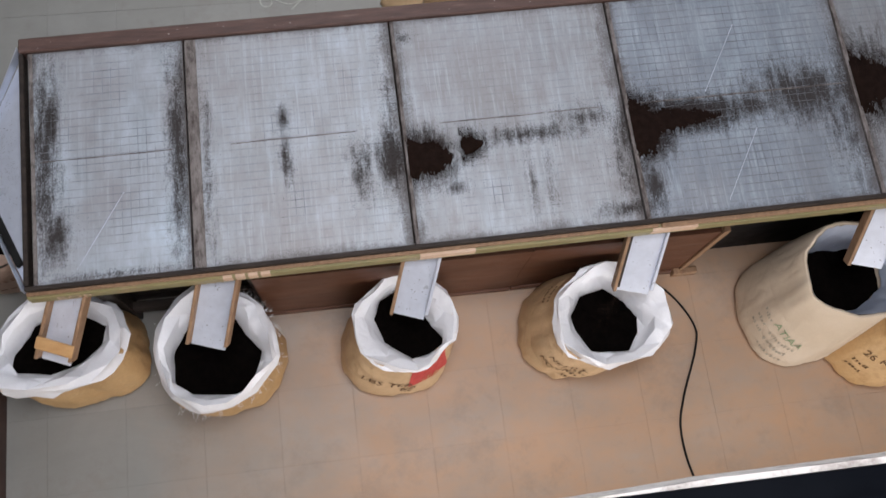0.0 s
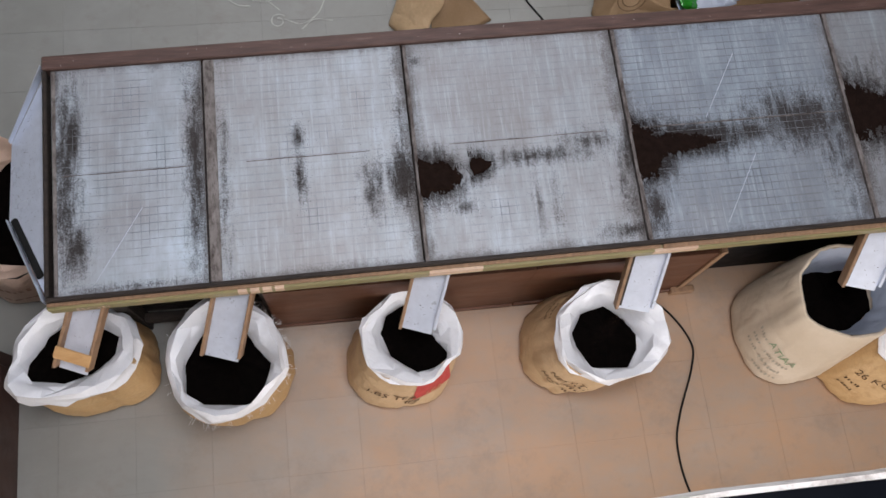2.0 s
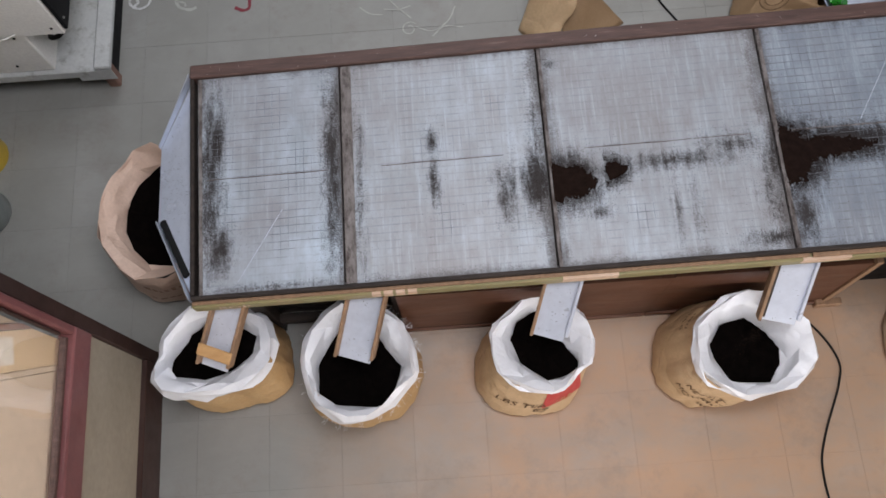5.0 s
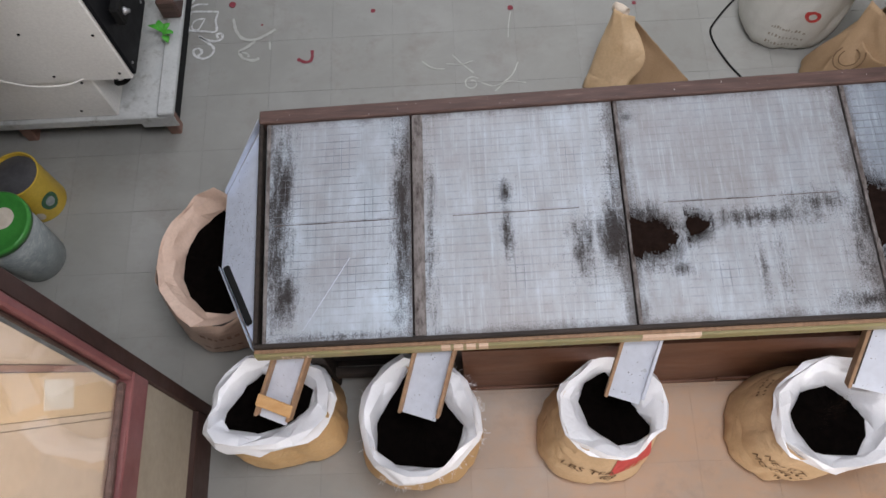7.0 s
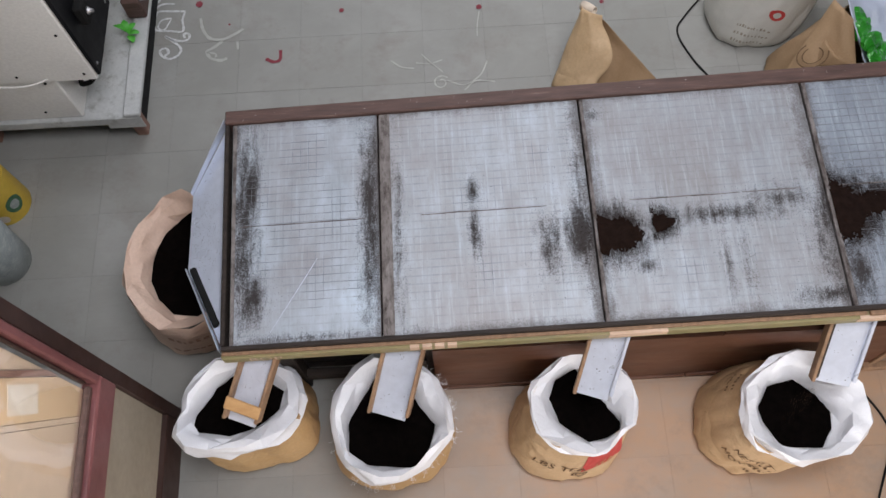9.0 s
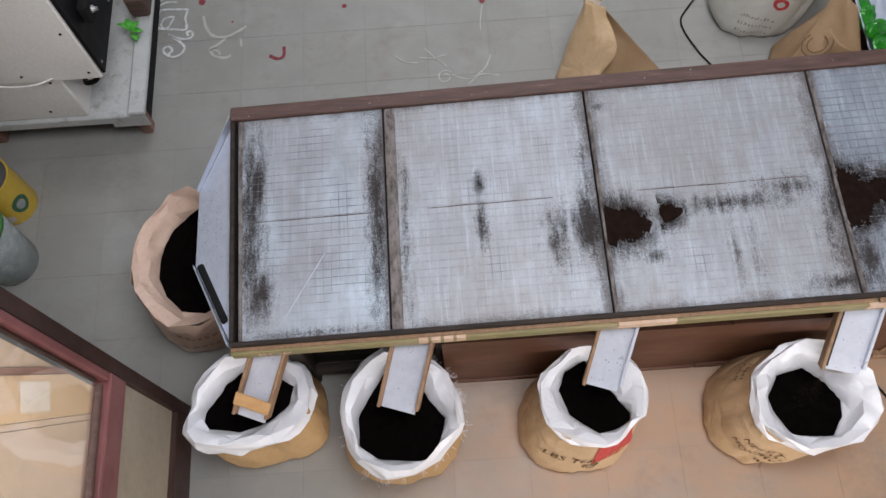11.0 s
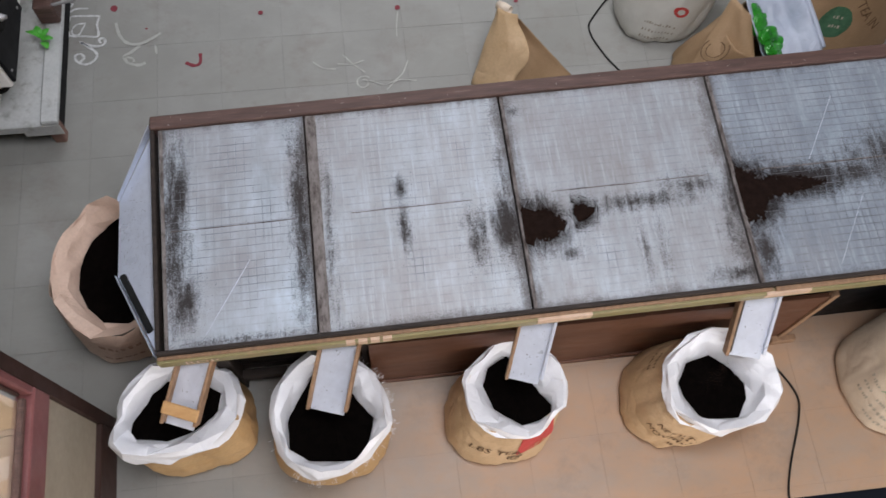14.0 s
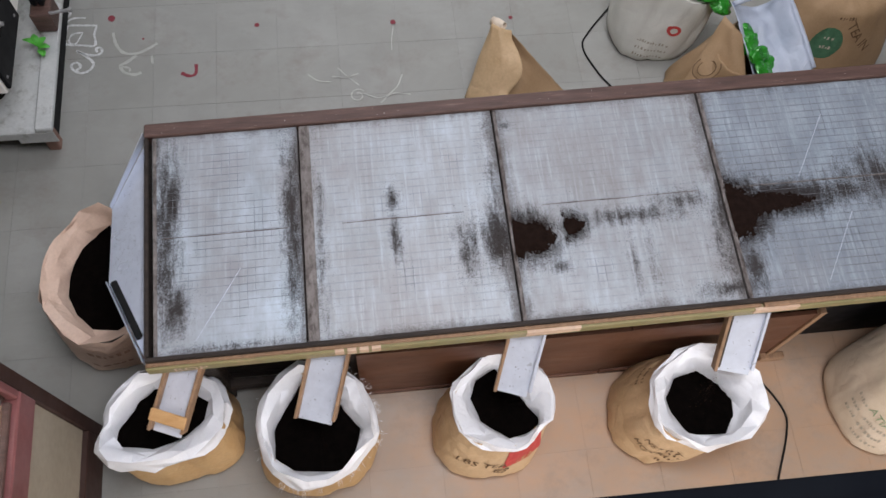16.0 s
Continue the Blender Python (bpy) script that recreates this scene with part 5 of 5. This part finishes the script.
def build_cart():
    """A machine in a cream steel case on a low white stand with wooden feet."""
    base = thing("machine_stand", "low white-painted steel stand on wooden feet", "stand", at=(-1.19, -0.05, 0))
    part("deck", box(-0.52, 0.434, -0.484, 0.75, 0.185, 0.20, 0.003), M["white_metal"], base)
    part("side_channel", box(0.435, 0.51, -0.492, 0.75, 0.205, 0.235, 0.006), M["white_metal"], base)
    # black board added below the plate in place of the shade there
    part("under_board", box(0.44, 0.455, -0.40, 0.75, 0.0, 0.184), M["black_metal"], base, "black board added for the shade under the stand")
    part("front_channel", box(-0.52, 0.433, -0.490, -0.485, 0.155, 0.205, 0.004), M["white_metal"], base)
    part("apron_end", box(0.34, 0.508, -0.4915, -0.4855, 0.125, 0.204, 0.002), M["white_metal"], base, "deeper end of the front apron")
    for x, y in ((0.42, -0.462), (-0.28, -0.462), (0.42, 0.6)):
        part("foot", box(x, x + 0.055, y, y + 0.06, 0, 0.184, 0.006), M["pink_wood"], base, "worn wooden foot")
    mach = thing("packing_machine", "cream steel machine case with black control panel", "machine", at=(-1.19, -0.05, 0.2))
    part("lower_case", box(-0.52, 0.25, -0.468, 0.5, 0.002, 0.31, 0.006), M["cream_metal"], mach)
    part("upper_case", box(-0.52, 0.44, -0.485, 0.5, 0.31, 1.25, 0.006), M["cream_metal"], mach)
    panel = part("control_panel", box(0.441, 0.458, -0.475, -0.10, 0.33, 1.1, 0.004), M["black_metal"], mach, "black control panel")
    for y, z in ((-0.36, 0.60), (-0.26, 0.74)):
        part("switch", box(0.459, 0.50, y - 0.035, y + 0.035, z - 0.05, z + 0.05, 0.008), M["rubber"], panel, "black switch block")
        part("knob", lathe([(0.016, 0), (0.016, 0.006), (0.010, 0.012), (0.008, 0.024), (0.001, 0.025)], 20, m=pose(0.50, y, z, 0, 90, 0)), M["chrome"], panel, "chrome control knob", True)
    for y, z in ((-0.45, 0.38), (-0.14, 0.38), (-0.45, 0.9)):
        part("panel_screw", lathe([(0.007, 0), (0.007, 0.003), (0.003, 0.005)], 10, m=pose(0.458, y, z, 0, 90, 0)), M["chrome"], panel)
    part("vent", box(-0.30, -0.10, -0.4885, -0.4855, 0.80, 0.9), M["black_metal"], mach, "dark rectangular opening")
    for x, z in ((0.40, 0.36), (0.40, 0.62), (0.12, 0.36), (0.12, 0.65), (0.10, 0.06), (0.2, 0.28)):
        part("screw", lathe([(0.006, 0), (0.006, 0.003), (0.003, 0.005)], 10, m=pose(x, -0.486 if z > 0.31 else -0.469, z, 90, 0, 0)), M["black_metal"], mach)
    hose = glide([(0.26, -0.34, 0.10), (0.30, -0.40, 0.16), (0.36, -0.41, 0.20), (0.385, -0.37, 0.25), (0.36, -0.34, 0.30)])
    part("hose", tube(hose, 0.011, 8), M["rubber"], mach, "black bent hose", True)
    wire = glide([(-0.5, -0.50, 1.05), (-0.34, -0.52, 0.74), (-0.08, -0.53, 0.42), (0.14, -0.52, 0.34), (0.30, -0.45, 0.33)])
    part("wire", tube(wire, 0.004, 6), M["cream_metal"], mach, "pale flexible wire")
    unit = new("drive_unit")
    unit.parent = mach
    tagged(unit, "oily brass and black drive unit")
    part("gearbox", box(0.42, 0.51, 0.03, 0.16, 0.04, 0.16, 0.008), M["old_wood"], unit)
    part("pulley", lathe([(0.05, 0), (0.05, 0.012), (0.03, 0.016), (0.03, 0.03), (0.05, 0.034), (0.05, 0.046)], 24, m=pose(0.44, 0.12, 0.20, 0, 90, 0)), M["black_metal"], unit, smooth=True)
    part("brass_block", box(0.40, 0.50, 0.10, 0.22, 0.20, 0.27, 0.01), M["yellow_tin"], unit)
    part("bolt", lathe([(0.008, 0), (0.008, 0.09), (0.013, 0.092), (0.013, 0.105)], 12, m=pose(0.50, 0.05, 0.15, 0, 90, 10)), M["chrome"], unit)
    # green plastic leaves lying on the stand
    fan = thing("plastic_leaves", "bright green plastic leaves on the machine stand", "ornament", at=(-0.76, -0.115, 0.24))
    for i in range(5):
        m = pose(0, 0, 0.01 * i, 12 * (i - 2), -14, -60 + 55 * i)
        bm = bmesh.new()
        k = 8
        rows = []
        for j in range(k + 1):
            t = j / k
            w = 0.022 * math.sin(math.pi * (0.08 + 0.9 * t)) ** 0.7
            rows.append([bm.verts.new(m @ Vector((0.06 * t, w * 0.8 * q, 0.012 * math.sin(math.pi * t) + 0.004 * (1 - q * q)))) for q in (-1, 0, 1)])
        for a, b in zip(rows, rows[1:]):
            for q in range(2):
                bm.faces.new((a[q], b[q], b[q + 1], a[q + 1]))
        part("leaf", bm, M["leaf"], fan)
    # tins
    tin = thing("paint_tin", "yellow tin with a round green label, grey dusty lid", "tin", at=(-1.345, -0.84, 0))
    part("body", lathe([(0.108, 0), (0.11, 0.004), (0.11, 0.27), (0.113, 0.274), (0.113, 0.28), (0.106, 0.28), (0.104, 0.262), (0.02, 0.26), (0.001, 0.26)], 40), M["yellow_tin"], tin)
    part("lid", lathe([(0.103, 0.2625), (0.07, 0.266), (0.001, 0.267)], 40), M["tin_grey"], tin, "grey dusty lid")
    part("label", curved_patch(0.1112, -52, -8, 0.06, 0.17), M["dark_green_ink"], tin, "round green label")
    part("label_centre", curved_patch(0.1122, -42, -18, 0.085, 0.145), M["grey_bucket"], tin)
    part("sticker", curved_patch(0.1112, -85, -62, 0.03, 0.09), M["white_paper"], tin, "small white sticker")
    b = thing("bucket", "grey speckled bucket with bright green lid", "bucket", at=(-1.31, -1.13, 0))
    part("body", lathe([(0.11, 0), (0.115, 0.006), (0.138, 0.385), (0.12, 0.385)], 44), M["grey_bucket"], b, smooth=True)
    part("lid", lathe([(0.147, 0.373), (0.147, 0.40), (0.138, 0.407), (0.132, 0.398), (0.06, 0.40), (0.001, 0.401)], 44), M["green_plastic"], b, "bright green plastic lid", True)
    part("lid_mark", lathe([(0.05, 0.4045), (0.03, 0.4055), (0.001, 0.406)], 24, m=Matrix.Translation((0.03, 0.02, 0))), M["white_paper"], b, "pale worn mark")


def curved_patch(r, a0, a1, z0, z1):
    """A rounded label on a tin."""
    bm = bmesh.new()
    am, zm = (a0 + a1) / 2, (z0 + z1) / 2
    rows = []
    for j in range(1, 4):
        f = j / 3
        row = []
        for i in range(32):
            t = 2 * math.pi * i / 32
            a, z = radians(am + f * (a1 - a0) / 2 * math.cos(t)), zm + f * (z1 - z0) / 2 * math.sin(t)
            row.append(bm.verts.new((r * math.cos(a), r * math.sin(a), z)))
        rows.append(row)
    for a, b in zip(rows, rows[1:]):
        for i in range(32):
            bm.faces.new((a[i], a[(i + 1) % 32], b[(i + 1) % 32], b[i]))
    bm.faces.new(rows[0])
    return bm


# ---- drawings on the floor ----


def curl(cx, cy, r, a0, turns, n=30):
    return [(cx + r * (1 - 0.62 * i / n) * math.cos(radians(a0) + 2 * math.pi * turns * i / n), cy + r * (1 - 0.62 * i / n) * math.sin(radians(a0) + 2 * math.pi * turns * i / n)) for i in range(n + 1)]


def build_drawings():
    w = 0.011
    def drawing(label, mat, *lines):
        ob = thing("chalk_drawing", label, "drawing")
        for pts, width in lines:
            part("stroke", strip(pts, width), mat, ob)
    drawing("white chalk lotus drawing on the grey floor tiles", M["chalk"],
            (glide([(-0.647, 0.247, 0), (-0.716, 0.244, 0), (-0.758, 0.186, 0), (-0.759, 0.123, 0), (-0.734, 0.079, 0)], 8), w * 1),
            (glide([(-0.589, 0.196, 0), (-0.659, 0.201, 0), (-0.727, 0.202, 0), (-0.739, 0.162, 0), (-0.732, 0.093, 0), (-0.661, 0.080, 0), (-0.594, 0.076, 0), (-0.600, 0.141, 0), (-0.591, 0.193, 0)], 8), w * 1),
            (glide([(-0.656, 0.159, 0), (-0.706, 0.148, 0), (-0.721, 0.104, 0), (-0.689, 0.090, 0), (-0.668, 0.129, 0), (-0.656, 0.159, 0)], 8), w * 0.8),
            (glide([(-0.682, 0.050, 0), (-0.635, 0.024, 0), (-0.590, 0.015, 0), (-0.559, 0.030, 0), (-0.565, 0.059, 0), (-0.587, 0.055, 0), (-0.581, 0.032, 0)], 8), w * 1.1),
            (glide([(-0.677, 0.044, 0), (-0.635, 0.013, 0), (-0.597, -0.029, 0), (-0.608, -0.067, 0), (-0.647, -0.087, 0), (-0.689, -0.067, 0), (-0.700, -0.033, 0), (-0.673, -0.024, 0), (-0.657, -0.049, 0), (-0.675, -0.070, 0)], 8), w * 1.1),
            (glide([(-0.745, 0.344, 0), (-0.767, 0.316, 0), (-0.764, 0.280, 0), (-0.736, 0.261, 0), (-0.723, 0.283, 0), (-0.747, 0.291, 0)], 8), w * 0.9),
            (glide([(-0.867, 0.304, 0), (-0.827, 0.317, 0), (-0.791, 0.339, 0)], 8), w * 0.8),
            (glide([(-0.819, 0.185, 0), (-0.803, 0.166, 0), (-0.790, 0.148, 0)], 8), w * 0.7),
            (glide([(-0.836, 0.117, 0), (-0.813, 0.117, 0), (-0.790, 0.113, 0)], 8), w * 0.7))
    drawing("half-rubbed chalk petal drawing on the floor", M["faint_chalk"],
            (glide([(-0.509, 0.147, 0), (-0.492, 0.077, 0), (-0.454, 0.023, 0), (-0.389, 0.013, 0), (-0.326, 0.043, 0), (-0.290, 0.069, 0)], 8), w * 1.3),
            (glide([(-0.389, 0.002, 0), (-0.433, -0.035, 0), (-0.464, -0.055, 0), (-0.445, -0.095, 0), (-0.395, -0.112, 0), (-0.363, -0.101, 0)], 8), w * 1.4),
            (glide([(-0.464, -0.058, 0), (-0.423, -0.072, 0), (-0.418, -0.092, 0)], 8), w * 1),
            (glide([(-0.316, -0.003, 0), (-0.313, -0.026, 0), (-0.310, -0.054, 0)], 8), w * 1.2))
    drawing("faint rubbed chalk scroll drawing on the floor", M["rubbed_chalk"],
            (glide([(0.45, -0.17, 0), (0.50, -0.21, 0), (0.56, -0.22, 0)], 6), w * 0.55),
            ([(0.57, -0.19), (0.64, -0.20), (0.70, -0.18)], w * 0.55),
            ([(0.60, -0.14), (0.64, -0.19), (0.70, -0.25)], w * 0.55),
            (curl(0.69, -0.31, 0.04, 40, 1.2), w * 0.55),
            (glide([(0.72, -0.30, 0), (0.80, -0.33, 0), (0.88, -0.28, 0), (0.92, -0.20, 0)], 6), w * 0.55),
            (glide([(0.80, -0.36, 0), (0.86, -0.31, 0), (0.95, -0.32, 0)], 6), w * 0.55),
            (glide([(0.88, -0.05, 0), (0.885, 0.02, 0), (0.90, 0.10, 0)], 6), w * 0.4))
    bm = strip(glide([(-0.17, -0.118, 0), (-0.13, -0.138, 0), (-0.10, -0.125, 0), (-0.098, -0.07, 0)], 8), 0.016)
    tagged(link("powder_mark", bm, M["red_powder"]), "dark red hook-shaped powder mark on the floor", "mark")
    for x, y, r in ((-0.52, 0.235, 0.018), (0.205, 0.15, 0.013), (0.90, 0.125, 0.015), (1.518, 0.115, 0.011), (-0.36, 0.10, 0.006)):
        bm = bmesh.new()
        vs = [bm.verts.new((x + r * (1 + 0.3 * noise.noise((math.cos(a) * 1.5 + x * 9, math.sin(a) * 1.5, 1))) * math.cos(a), y + r * (1 + 0.3 * noise.noise((math.cos(a) * 1.5, math.sin(a) * 1.5 + y * 9, 4))) * math.sin(a), 0.0035)) for a in [2 * math.pi * i / 20 for i in range(20)]]
        bm.faces.new(vs)
        tagged(link("powder_dot", bm, M["red_powder"]), "small dark red powder dot on the floor", "mark", "red dots on the floor")


def build_tiles(floor):
    """Floor tiles: those near the machine singly, the rest joined."""
    g = 0.0007
    me = None
    far = bmesh.new()
    x0, x1, y0, y1, _ = ROOM
    for i in range(-13, 23):
        for j in range(-20, 13):
            cx, cy = (i + 0.5) * T, (j + 0.5) * T
            if not (x0 < cx < x1 and y0 < cy < y1):
                continue
            if -6 <= i <= 11 and -9 <= j <= 3:
                if me is None:
                    bm = box(-T / 2 + g, T / 2 - g, -T / 2 + g, T / 2 - g, -0.008, 0.0)
                    top = [e for e in bm.edges if all(v.co.z > -0.001 for v in e.verts)]
                    bmesh.ops.bevel(bm, geom=top, offset=0.0005, segments=1, affect="EDGES")
                    me = bpy.data.meshes.new("tile")
                    bm.to_mesh(me)
                    bm.free()
                    me.materials.append(M["tile"])
                ob = new("tile", me)
                ob.parent = floor
                ob.location = (cx, cy, 0.0006 * noise.noise((i * 3.3, j * 2.7, 0.5)))
            else:
                box(cx - T / 2 + g, cx + T / 2 - g, cy - T / 2 + g, cy + T / 2 - g, -0.008, 0.0, 0, far)
    rest = part("tiles", far, M["tile"], floor)
    tagged(rest, kind="stuff")


floor = build_room()
build_gallery()
build_partition()
mach = build_machine()
build_base()
build_sacks()
build_cart()
build_behind()
spills = build_spills()
build_drawings()
build_tiles(floor)


SHAKE, RATE, PHASE = 0.0042, 2.643, 3.19     # metres, swings a second, radians


def motions():
    """The deck shakes lengthwise, and the tea on it goes with it."""
    rows = []
    for i in range(321):
        t = i * 0.05
        rows.append((t, pose(SHAKE * math.cos(2 * math.pi * RATE * t + PHASE), 0, 0)))
    for ob in (mach, *spills):
        walk(ob, rows)


motions()
